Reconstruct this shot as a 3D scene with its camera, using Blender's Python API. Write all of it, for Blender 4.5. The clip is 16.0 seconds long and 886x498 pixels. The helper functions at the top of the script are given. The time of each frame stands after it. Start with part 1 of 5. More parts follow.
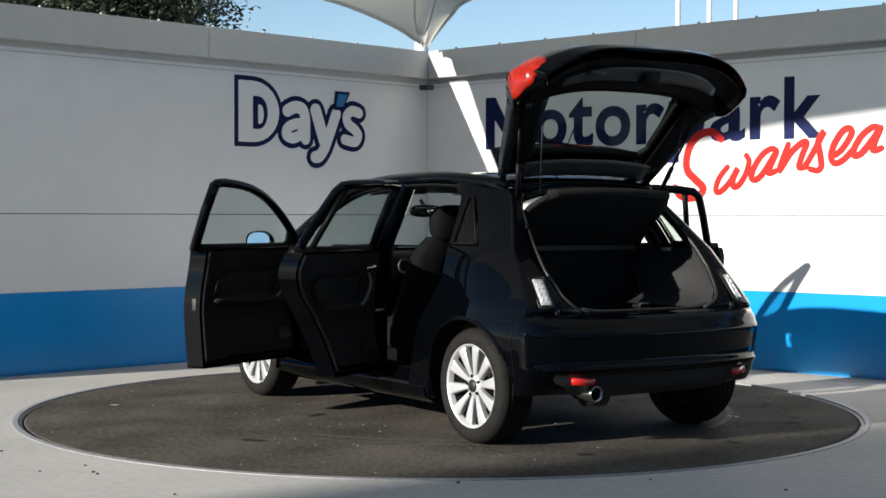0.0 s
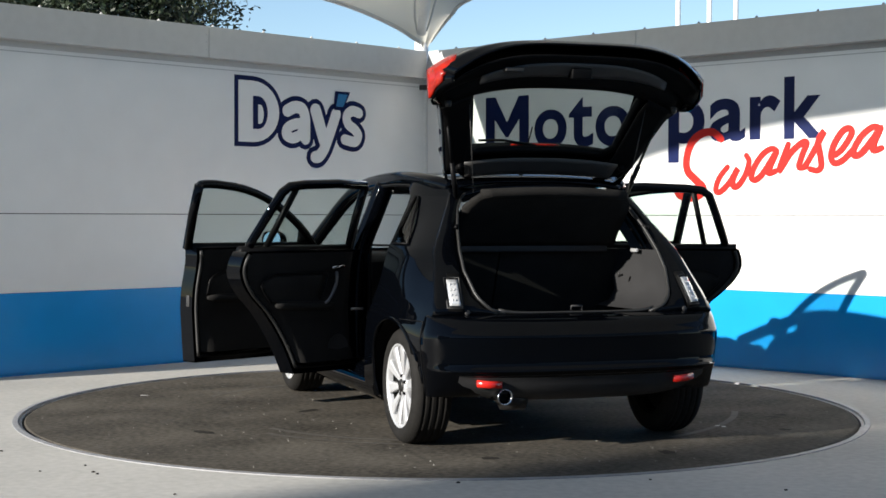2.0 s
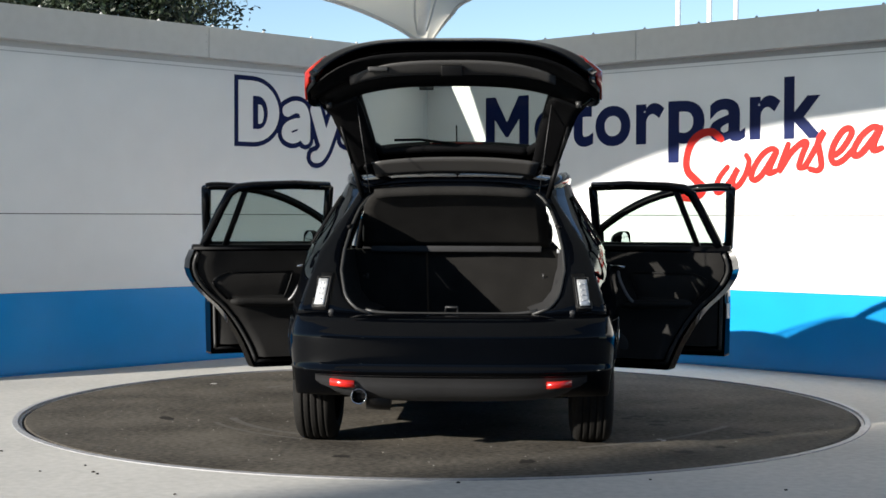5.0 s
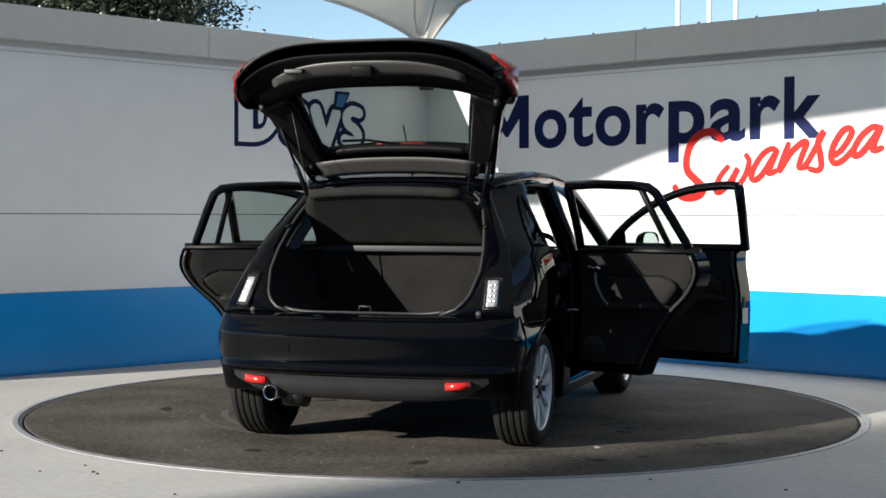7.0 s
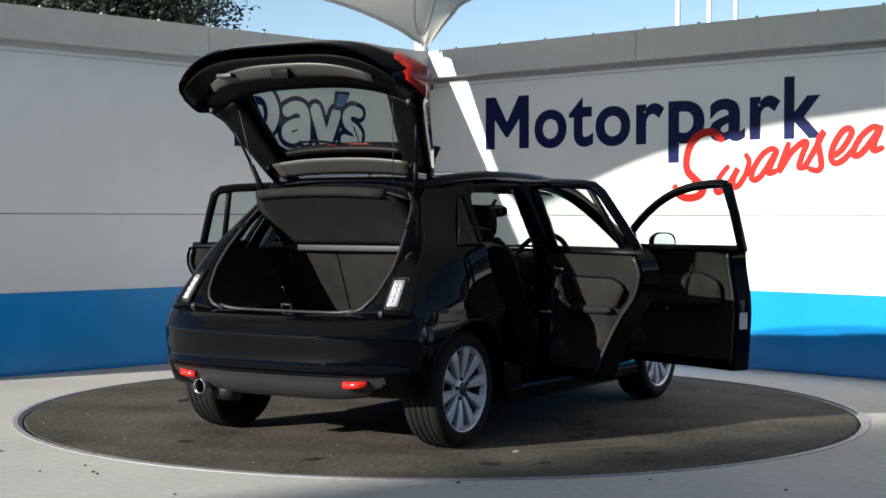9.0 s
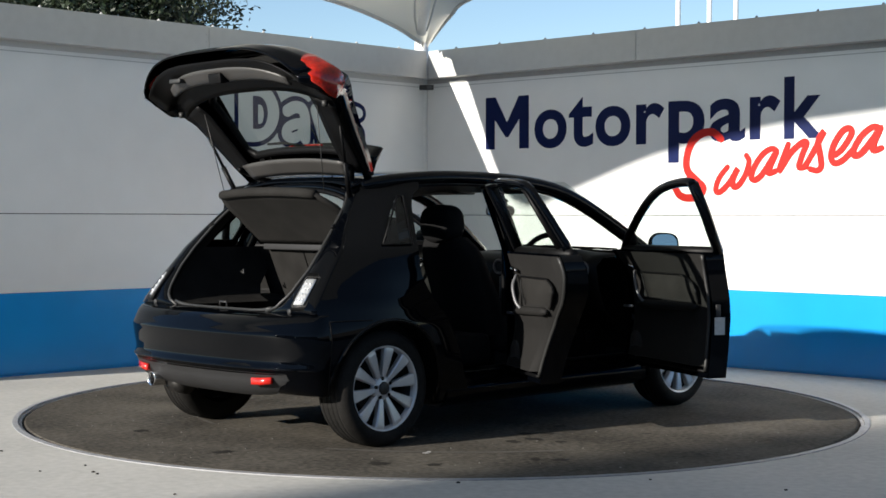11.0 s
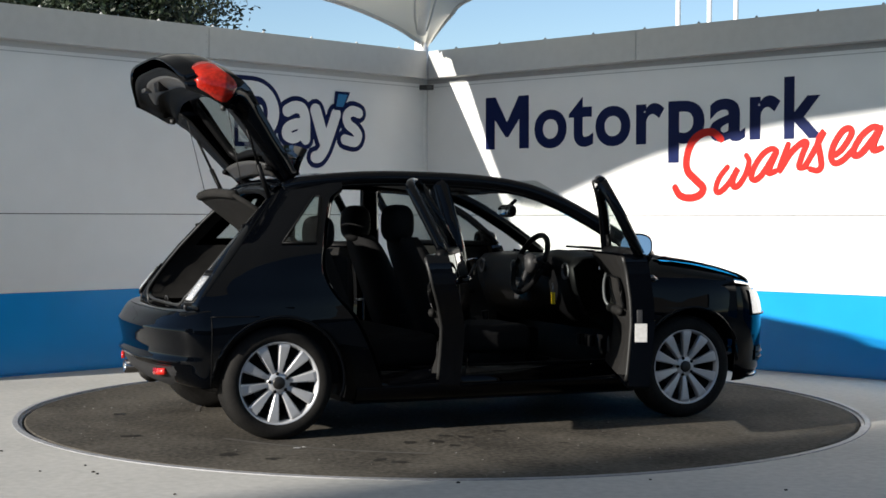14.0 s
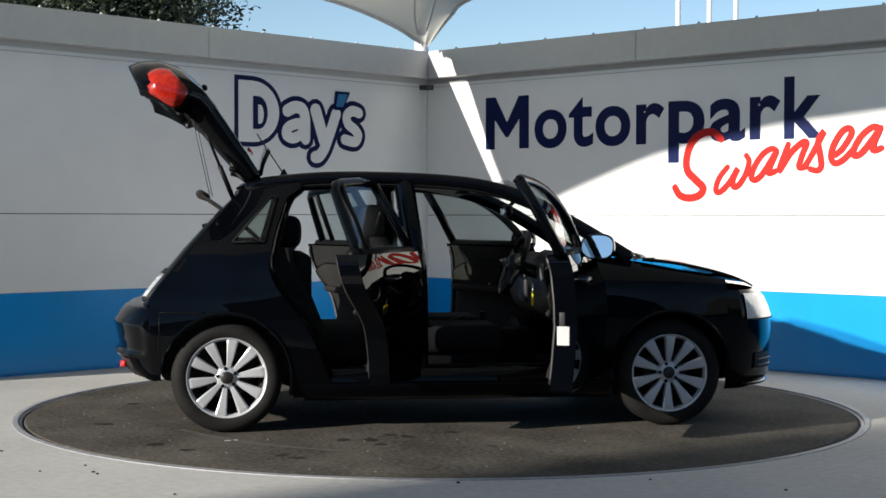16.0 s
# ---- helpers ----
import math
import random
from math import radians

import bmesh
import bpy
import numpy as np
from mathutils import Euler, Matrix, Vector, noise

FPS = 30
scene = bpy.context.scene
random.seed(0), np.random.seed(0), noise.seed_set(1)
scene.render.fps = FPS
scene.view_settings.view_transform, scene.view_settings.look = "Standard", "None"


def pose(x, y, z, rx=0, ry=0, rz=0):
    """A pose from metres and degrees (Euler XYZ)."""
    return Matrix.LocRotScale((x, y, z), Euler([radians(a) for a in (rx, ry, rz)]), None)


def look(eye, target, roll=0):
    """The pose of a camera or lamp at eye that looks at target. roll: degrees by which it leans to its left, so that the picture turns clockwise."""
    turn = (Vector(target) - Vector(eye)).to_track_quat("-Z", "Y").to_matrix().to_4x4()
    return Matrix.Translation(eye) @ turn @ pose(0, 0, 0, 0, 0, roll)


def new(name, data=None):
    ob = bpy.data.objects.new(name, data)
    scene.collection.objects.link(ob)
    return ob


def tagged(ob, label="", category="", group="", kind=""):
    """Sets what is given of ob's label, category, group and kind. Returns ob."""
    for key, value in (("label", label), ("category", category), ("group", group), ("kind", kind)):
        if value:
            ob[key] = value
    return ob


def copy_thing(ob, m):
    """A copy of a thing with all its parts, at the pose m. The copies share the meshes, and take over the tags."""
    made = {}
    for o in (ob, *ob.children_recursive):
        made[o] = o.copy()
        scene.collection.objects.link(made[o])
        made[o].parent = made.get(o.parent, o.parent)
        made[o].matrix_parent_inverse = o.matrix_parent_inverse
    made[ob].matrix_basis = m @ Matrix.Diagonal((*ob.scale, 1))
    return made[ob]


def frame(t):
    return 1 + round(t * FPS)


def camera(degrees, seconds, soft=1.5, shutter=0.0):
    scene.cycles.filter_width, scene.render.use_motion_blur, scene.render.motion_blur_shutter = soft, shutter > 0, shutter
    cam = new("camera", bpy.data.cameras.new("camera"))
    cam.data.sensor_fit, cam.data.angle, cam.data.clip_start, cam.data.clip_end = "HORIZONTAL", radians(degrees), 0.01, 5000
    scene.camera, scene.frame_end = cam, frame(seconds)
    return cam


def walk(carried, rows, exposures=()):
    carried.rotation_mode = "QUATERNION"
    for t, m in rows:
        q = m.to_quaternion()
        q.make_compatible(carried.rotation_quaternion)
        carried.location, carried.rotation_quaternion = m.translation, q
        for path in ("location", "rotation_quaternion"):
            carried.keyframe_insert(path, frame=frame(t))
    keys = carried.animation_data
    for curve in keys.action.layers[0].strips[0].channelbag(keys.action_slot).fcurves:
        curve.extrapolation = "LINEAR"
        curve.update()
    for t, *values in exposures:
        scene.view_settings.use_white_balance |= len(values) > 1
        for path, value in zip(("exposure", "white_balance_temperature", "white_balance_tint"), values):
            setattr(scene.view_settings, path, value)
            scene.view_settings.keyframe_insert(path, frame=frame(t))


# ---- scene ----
# ---- camera ----
cam = camera(33.14, 16.0, soft=1.6, shutter=0.3)
EYE = (0.0, 0.0, 1.1748)
AIM = look(EYE, (0.0, 10.0, 1.1748 - 0.216), 0.14)
walk(cam, [(0.0, AIM), (16.0, AIM)], [(0.0, 0.82), (1.5, 0.93), (3.5, 1.12), (5.0, 1.12), (7.0, 1.0), (9.0, 0.93), (12.5, 0.88), (16.0, 0.78)])

# ---- light ----
SUN = Vector((0.82, 0.56, -0.33)).normalized()          # the way the sunlight travels
SUN_UP = math.asin(-SUN.z)
SUN_TURN = math.atan2(-SUN.x, -SUN.y)
world = bpy.data.worlds.new("sky")
world.use_nodes = True
sky = world.node_tree.nodes.new("ShaderNodeTexSky")
sky.sky_type, sky.sun_disc, sky.sun_elevation, sky.sun_rotation = "NISHITA", False, SUN_UP, SUN_TURN
sky.air_density, sky.dust_density, sky.ozone_density = 1.0, 0.05, 2.0
sky.altitude = 1200.0
back = world.node_tree.nodes["Background"]
back.inputs["Strength"].default_value = 0.085
world.node_tree.links.new(sky.outputs[0], back.inputs["Color"])
scene.world = world
sun = new("sun", bpy.data.lights.new("sun", "SUN"))
sun.data.energy, sun.data.angle, sun.data.color = 4.9, radians(0.6), (1.0, 0.945, 0.86)
sun.matrix_world = look((-20, -14, 9), Vector((-20, -14, 9)) + SUN)
scene.view_settings.exposure = 0.95


# ---- materials ----
def material(name, base, rough=0.5, metal=0.0, vary=0.15, scale=6.0, bump=0.0, fine=60.0, coat=0.0, spec=0.5, fleck=None, sharp=0.15, stretch=None):
    """A surface with variation at two scales and a fine relief."""
    m = bpy.data.materials.new(name)
    m.use_nodes = True
    nt = m.node_tree
    b = nt.nodes["Principled BSDF"]
    b.inputs["Roughness"].default_value, b.inputs["Metallic"].default_value = rough, metal
    b.inputs["Coat Weight"].default_value, b.inputs["Specular IOR Level"].default_value = coat, spec
    b.inputs["Coat Roughness"].default_value = 0.012
    co = nt.nodes.new("ShaderNodeTexCoord")
    def tex(s, detail):
        n = nt.nodes.new("ShaderNodeTexNoise")
        n.inputs["Scale"].default_value, n.inputs["Detail"].default_value = s, detail
        if stretch:
            mp = nt.nodes.new("ShaderNodeMapping")
            mp.inputs["Scale"].default_value = stretch
            nt.links.new(co.outputs["Object"], mp.inputs["Vector"])
            nt.links.new(mp.outputs["Vector"], n.inputs["Vector"])
        else:
            nt.links.new(co.outputs["Object"], n.inputs["Vector"])
        return n
    big, small = tex(scale, 4), tex(fine, 6)
    mixed = nt.nodes.new("ShaderNodeMath")
    mixed.operation = "MULTIPLY_ADD"
    mixed.inputs[1].default_value = 0.5
    nt.links.new(small.outputs["Fac"], mixed.inputs[0])
    half = nt.nodes.new("ShaderNodeMath")
    half.operation = "MULTIPLY"
    half.inputs[1].default_value = 0.5
    nt.links.new(big.outputs["Fac"], half.inputs[0])
    nt.links.new(half.outputs[0], mixed.inputs[2])
    ramp = nt.nodes.new("ShaderNodeValToRGB")
    lo = tuple(c * (1 - vary) for c in base)
    hi = tuple(min(1.0, c * (1 + vary)) for c in (fleck or base))
    ramp.color_ramp.elements[0].position, ramp.color_ramp.elements[1].position = 0.5 - sharp, 0.5 + sharp
    ramp.color_ramp.elements[0].color, ramp.color_ramp.elements[1].color = (*lo, 1), (*hi, 1)
    nt.links.new(mixed.outputs[0], ramp.inputs["Fac"])
    nt.links.new(ramp.outputs["Color"], b.inputs["Base Color"])
    if bump:
        k = nt.nodes.new("ShaderNodeBump")
        k.inputs["Strength"].default_value, k.inputs["Distance"].default_value = bump, 0.004
        nt.links.new(small.outputs["Fac"], k.inputs["Height"])
        nt.links.new(k.outputs["Normal"], b.inputs["Normal"])
    return m


def glass(name, tint, rough=0.0, dark=0.0):
    m = bpy.data.materials.new(name)
    m.use_nodes = True
    nt = m.node_tree
    nt.nodes.remove(nt.nodes["Principled BSDF"])
    out = nt.nodes["Material Output"]
    clear, gloss, mix, fres = (nt.nodes.new("ShaderNodeBsdf" + k) if k in ("Transparent", "Glossy") else nt.nodes.new("ShaderNode" + k) for k in ("Transparent", "Glossy", "MixShader", "LayerWeight"))
    clear.inputs["Color"].default_value = (*tint, 1)
    gloss.inputs["Roughness"].default_value = rough
    fres.inputs["Blend"].default_value = 0.5
    steep = nt.nodes.new("ShaderNodeMath")
    steep.operation, steep.inputs[1].default_value = "POWER", 4.0
    lift = nt.nodes.new("ShaderNodeMath")
    lift.operation, lift.inputs[1].default_value, lift.inputs[2].default_value = "MULTIPLY_ADD", 0.6, 0.045
    nt.links.new(fres.outputs["Facing"], steep.inputs[0])
    nt.links.new(steep.outputs[0], lift.inputs[0])
    nt.links.new(lift.outputs[0], mix.inputs[0])
    nt.links.new(clear.outputs[0], mix.inputs[1])
    nt.links.new(gloss.outputs[0], mix.inputs[2])
    nt.links.new(mix.outputs[0], out.inputs["Surface"])
    return m


WHITE = material("white_panel_paint", (0.78, 0.78, 0.77), 0.28, vary=0.03, scale=0.7, fine=4.0, bump=0.02)
FASCIA = material("grey_fascia_metal", (0.50, 0.50, 0.49), 0.35, vary=0.05, scale=0.8, fine=14.0, bump=0.03)
BLUE = material("blue_panel_paint", (0.003, 0.25, 0.62), 0.25, vary=0.05, scale=0.7, fine=4.0, bump=0.02)
NAVY = material("navy_vinyl", (0.002, 0.008, 0.058), 0.45, vary=0.1, spec=0.12)
LOGO_BLUE = material("blue_vinyl", (0.01, 0.16, 0.36), 0.35, vary=0.1)
RED_VINYL = material("red_vinyl", (0.44, 0.012, 0.008), 0.5, vary=0.06, spec=0.15)
CONCRETE = material("brushed_concrete", (0.41, 0.396, 0.365), 0.75, vary=0.13, scale=0.8, fine=22.0, bump=0.25, sharp=0.13)
MAT_TOP = material("worn_rubber_mat", (0.051, 0.045, 0.037), 0.9, vary=0.42, scale=1.8, fine=36.0, bump=0.6, spec=0.12, sharp=0.13, stretch=(1.0, 0.8, 1.0), fleck=(0.076, 0.068, 0.056))
RING = material("dull_steel_edging", (0.30, 0.30, 0.31), 0.6, 0.5, vary=0.2, scale=9, fine=60)
STEEL = material("galvanised_steel", (0.45, 0.45, 0.46), 0.35, 0.9, vary=0.2, scale=9, fine=60)
POLE = material("white_pole_paint", (0.78, 0.78, 0.77), 0.35, vary=0.05)
DARK_GAP = material("dark_joint", (0.03, 0.03, 0.03), 0.8)
# fascia grey darkened: the shade under the overhang is put into this colour
SHADED_BATTEN = material("shaded_batten", (0.36, 0.36, 0.355), 0.5, vary=0.08, scale=0.8, fine=14.0)
SEAM = material("grey_seam", (0.42, 0.42, 0.42), 0.7)
RENDERED = material("dark_render", (0.10, 0.10, 0.10), 0.8, vary=0.08, scale=1.0, fine=30, bump=0.3)
SCUFF = material("dust_smear", (0.062, 0.055, 0.046), 0.8, vary=0.3, scale=12, fine=50)
STAIN = material("oil_stain", (0.024, 0.022, 0.019), 0.85, vary=0.3, scale=12, fine=50, spec=0.1)
SCUFF_LIGHT = material("pale_grit", (0.17, 0.16, 0.14), 0.9, vary=0.4, scale=9, fine=40)
DULL_SILVER = material("dull_silver_plastic", (0.13, 0.13, 0.135), 0.45, 0.4, vary=0.1, fine=200)
PAPER = material("paper_scrap", (0.5, 0.49, 0.47), 0.7)
LEAF = material("dark_leaf", (0.012, 0.023, 0.007), 0.55, vary=0.45, scale=3.0, fine=9.0)
BARK = material("bark", (0.10, 0.075, 0.05), 0.9, vary=0.3, bump=0.5)

SAIL = bpy.data.materials.new("sail_fabric")
SAIL.use_nodes = True
_nt = SAIL.node_tree
_b = _nt.nodes["Principled BSDF"]
_b.inputs["Base Color"].default_value, _b.inputs["Roughness"].default_value = (0.74, 0.71, 0.64, 1), 0.7
_tr, _mx, _no, _rp = (_nt.nodes.new("ShaderNode" + k) for k in ("BsdfTranslucent", "MixShader", "TexNoise", "ValToRGB"))
_tr.inputs["Color"].default_value = (0.85, 0.80, 0.68, 1)
_mx.inputs[0].default_value = 0.38
_no.inputs["Scale"].default_value = 1.3
_rp.color_ramp.elements[0].color, _rp.color_ramp.elements[1].color = (0.66, 0.63, 0.56, 1), (0.80, 0.77, 0.70, 1)
_nt.links.new(_no.outputs["Fac"], _rp.inputs["Fac"])
_nt.links.new(_rp.outputs["Color"], _b.inputs["Base Color"])
_nt.links.new(_b.outputs[0], _mx.inputs[1])
_nt.links.new(_tr.outputs[0], _mx.inputs[2])
_nt.links.new(_mx.outputs[0], _nt.nodes["Material Output"].inputs["Surface"])


# ---- mesh helpers ----
def put(name, bm, mat, parent=None, m=None, smooth=False, label=""):
    """Link a bmesh as one mesh object, under its thing or part."""
    me = bpy.data.meshes.new(name)
    bmesh.ops.recalc_face_normals(bm, faces=bm.faces)
    bm.to_mesh(me)
    bm.free()
    me.materials.append(mat)
    for poly in me.polygons:
        poly.use_smooth = smooth
    ob = new(name, me)
    if m is not None:
        ob.matrix_basis = m
    if parent is not None:
        ob.parent = parent
    if label:
        tagged(ob, label)
    return ob


def part(name, bm, mat, parent, label="", m=None, smooth=False):
    return put(name, bm, mat, parent, m, smooth, label)


def thing(name, label, category, group="", kind="", m=None):
    ob = new(name)
    ob.empty_display_size = 0.1
    if m is not None:
        ob.matrix_basis = m
    return tagged(ob, label, category, group, kind)


def box(x0, x1, y0, y1, z0, z1, bev=0.0, seg=2, bm=None):
    bm = bm or bmesh.new()
    m = Matrix.LocRotScale(((x0 + x1) / 2, (y0 + y1) / 2, (z0 + z1) / 2), None, (abs(x1 - x0), abs(y1 - y0), abs(z1 - z0)))
    made = bmesh.ops.create_cube(bm, size=1.0, matrix=m)
    if bev:
        edges = list({e for v in made["verts"] for e in v.link_edges})
        bmesh.ops.bevel(bm, geom=edges, offset=bev, segments=seg, affect="EDGES", profile=0.6)
    return bm


def sheet(rows, bm=None, closed=False):
    """A surface through rows of points."""
    bm = bm or bmesh.new()
    vs = [[bm.verts.new(q) for q in r] for r in rows]
    for a, b in zip(vs, vs[1:]):
        n = len(a)
        for i in range(n if closed else n - 1):
            bm.faces.new((a[i], a[(i + 1) % n], b[(i + 1) % n], b[i]))
    return bm


def tube(path, radius, sides=10, bm=None, cap=True):
    """A round bar along a path; radius is a number or one for each point."""
    bm = bm or bmesh.new()
    path = [Vector(q) for q in path]
    radii = radius if isinstance(radius, (list, tuple)) else [radius] * len(path)
    rings = []
    for i, q in enumerate(path):
        d = (path[min(i + 1, len(path) - 1)] - path[max(i - 1, 0)]).normalized()
        a = d.cross(Vector((0, 0, 1)) if abs(d.z) < 0.9 else Vector((1, 0, 0))).normalized()
        b = d.cross(a)
        rings.append([bm.verts.new(q + (a * math.cos(k) + b * math.sin(k)) * radii[i]) for k in (2 * math.pi * j / sides for j in range(sides))])
    for r, s in zip(rings, rings[1:]):
        for j in range(sides):
            bm.faces.new((r[j], r[(j + 1) % sides], s[(j + 1) % sides], s[j]))
    if cap:
        bm.faces.new(rings[0])
        bm.faces.new(rings[-1])
    return bm


def lathe(profile, sides=40, axis="Y", bm=None, cap=False):
    """Turn a profile of (radius, along) round an axis."""
    bm = bm or bmesh.new()
    rings = []
    for r, a in profile:
        ring = []
        for k in range(sides):
            c, s = math.cos(2 * math.pi * k / sides) * r, math.sin(2 * math.pi * k / sides) * r
            ring.append(bm.verts.new((c, a, s) if axis == "Y" else (c, s, a) if axis == "Z" else (a, c, s)))
        rings.append(ring)
    for r, s in zip(rings, rings[1:]):
        for k in range(sides):
            bm.faces.new((r[k], r[(k + 1) % sides], s[(k + 1) % sides], s[k]))
    if cap:
        bm.faces.new(rings[0])
        bm.faces.new(rings[-1])
    return bm


def curve(pts, n):
    """A smooth curve of n + 1 points through pts (Catmull-Rom)."""
    pts = [Vector(q) for q in pts]
    out = []
    for k in range(n + 1):
        f = k / n * (len(pts) - 1)
        i = min(int(f), len(pts) - 2)
        t = f - i
        a, b, c, d = pts[max(i - 1, 0)], pts[i], pts[i + 1], pts[min(i + 2, len(pts) - 1)]
        out.append(0.5 * (2 * b + (c - a) * t + (2 * a - 5 * b + 4 * c - d) * t * t + (3 * b - a - 3 * c + d) * t ** 3))
    return out


def lerp(table, x):
    """Read a table of (x, y) rows, straight between them."""
    xs, ys = [r[0] for r in table], [r[1] for r in table]
    return float(np.interp(x, xs, ys))


def smoothly(table, x):
    """Read a table of (x, y) rows along a smooth curve."""
    if x <= table[0][0]:
        return table[0][1]
    if x >= table[-1][0]:
        return table[-1][1]
    i = max(k for k in range(len(table) - 1) if table[k][0] <= x)
    (x0, y0), (x1, y1) = table[i], table[i + 1]
    xa, ya = table[max(i - 1, 0)]
    xb, yb = table[min(i + 2, len(table) - 1)]
    m0 = (y1 - ya) / (x1 - xa)
    m1 = (yb - y0) / (xb - x0)
    t, w = (x - x0) / (x1 - x0), x1 - x0
    return (2 * t ** 3 - 3 * t * t + 1) * y0 + (t ** 3 - 2 * t * t + t) * w * m0 + (3 * t * t - 2 * t ** 3) * y1 + (t ** 3 - t * t) * w * m1


# ---- ground and turntable ----
PIVOT = (-0.0075, 9.147)
DISC = 2.476


def ground():
    bm = bmesh.new()
    n = 96
    radii = [DISC + 0.062, 4.0, 7.0, 14.0, 40.0, 200.0, 2500.0]
    rings = [[bm.verts.new((PIVOT[0] + r * math.cos(2 * math.pi * k / n), PIVOT[1] + r * math.sin(2 * math.pi * k / n), 0.0)) for k in range(n)] for r in radii]
    for a, b in zip(rings, rings[1:]):
        for k in range(n):
            bm.faces.new((a[k], a[(k + 1) % n], b[(k + 1) % n], b[k]))
    tagged(put("ground", bm, CONCRETE), "pale smooth concrete yard floor round a turntable", "ground", kind="structure")
    bm = lathe([(DISC + 0.064, -0.02), (DISC + 0.064, 0.004), (DISC + 0.034, 0.006), (DISC + 0.030, -0.006), (DISC + 0.012, -0.006), (DISC + 0.012, -0.03)], 128, "Z")
    tagged(put("turntable_ring", bm, RING, m=pose(*PIVOT, 0), smooth=False), "thin steel edging ring round the turntable", "trim", kind="structure")
    bm = bmesh.new()
    bmesh.ops.create_circle(bm, cap_ends=True, segments=96, radius=DISC + 0.09)
    tagged(put("turntable_pit", bm, DARK_GAP, m=pose(*PIVOT, -0.04)), "dark pit under the turntable", "pit", kind="structure")


def turntable():
    root = thing("turntable", "round turntable covered with worn dark rubber matting", "turntable", m=pose(*PIVOT, 0))
    bm = bmesh.new()
    n, radii = 128, [0.0, 0.8, 1.6, 2.3, DISC - 0.01, DISC]
    rings = []
    for r in radii[1:]:
        rings.append([bm.verts.new((r * math.cos(2 * math.pi * k / n), r * math.sin(2 * math.pi * k / n), 0.0 if r < DISC else -0.008)) for k in range(n)])
    rings.append([bm.verts.new((DISC * math.cos(2 * math.pi * k / n), DISC * math.sin(2 * math.pi * k / n), -0.035)) for k in range(n)])
    bm.faces.new(rings[0])
    for a, b in zip(rings, rings[1:]):
        for k in range(n):
            bm.faces.new((a[k], a[(k + 1) % n], b[(k + 1) % n], b[k]))
    part("platform", bm, MAT_TOP, root)
    rnd = random.Random(11)

    def blot(name, x, y, rx, ry, mat, z, label="", turn=0.0, n=18):
        bm = bmesh.new()
        vs = []
        for k in range(n):
            a = 2 * math.pi * k / n
            w = 1 + rnd.uniform(-0.28, 0.28)
            c, s = rx * w * math.cos(a), ry * w * math.sin(a)
            vs.append(bm.verts.new((x + c * math.cos(turn) - s * math.sin(turn), y + c * math.sin(turn) + s * math.cos(turn), z)))
        bm.faces.new(vs)
        part(name, bm, mat, root, label)

    for x, y, rx, ry in ((-0.69, -1.26, 0.05, 0.035), (-0.55, -1.27, 0.055, 0.04), (-0.43, -1.10, 0.04, 0.03), (-0.34, -1.18, 0.06, 0.035), (-1.66, -1.30, 0.05, 0.05), (-1.49, -1.50, 0.04, 0.03), (-1.02, -1.72, 0.04, 0.03), (-0.95, -1.82, 0.05, 0.03), (-0.51, -1.43, 0.03, 0.03), (-0.08, -1.04, 0.04, 0.03), (0.05, -1.56, 0.03, 0.02), (-0.59, 1.57, 0.07, 0.04), (0.11, 0.81, 0.08, 0.04), (-1.9, 0.4, 0.05, 0.04), (-2.0, -0.5, 0.04, 0.06)):
        blot("oil_stain", x, y, rx, ry, STAIN, 0.0012, "dark oily stain", rnd.uniform(0, 3))
    for x, y, n in ((1.18, 1.65, 0.026), (-1.25, -1.21, 0.016), (-1.29, -1.23, 0.018)):
        blot("paper_scrap", x, y, n, n * 0.7, PAPER, 0.003, "white paper scrap", rnd.uniform(0, 3), 7)
    # faint curved tyre scuffs
    for r0, a0, a1, w in ((1.30, 2.0, 2.7, 0.045), (1.44, 2.1, 2.9, 0.030), (1.75, 3.6, 4.3, 0.040), (1.55, 0.2, 0.9, 0.035)):
        rows = [[((r0 + d + 0.04 * math.sin(3 * a)) * math.cos(a), (r0 + d + 0.04 * math.sin(3 * a)) * math.sin(a), 0.0016) for a in (a0 + (a1 - a0) * k / 24 for k in range(25))] for d in (0.0, w)]
        part("tyre_scuff", sheet(rows), SCUFF, root, "pale curved scuff")
    verts, faces = [], []
    for k in range(150):
        a, d = rnd.uniform(0, 6.283), DISC * math.sqrt(rnd.uniform(0.05, 0.97))
        n = rnd.choice((0.003, 0.004, 0.005, 0.006))
        i = len(verts)
        x, y = d * math.cos(a), d * math.sin(a)
        verts += [(x - n, y - n * 0.6, 0.0), (x + n, y - n * 0.5, 0.0), (x + n * 0.7, y + n, 0.0), (x - n * 0.8, y + n * 0.7, 0.0), (x, y, n * 0.9)]
        faces += [(i, i + 1, i + 4), (i + 1, i + 2, i + 4), (i + 2, i + 3, i + 4), (i + 3, i, i + 4)]
    me = bpy.data.meshes.new("grit")
    me.from_pydata(verts, [], faces)
    me.materials.append(SCUFF_LIGHT)
    grit = tagged(new("grit", me), "pale grit scattered on the mat", kind="stuff")
    grit.parent = root
    return root


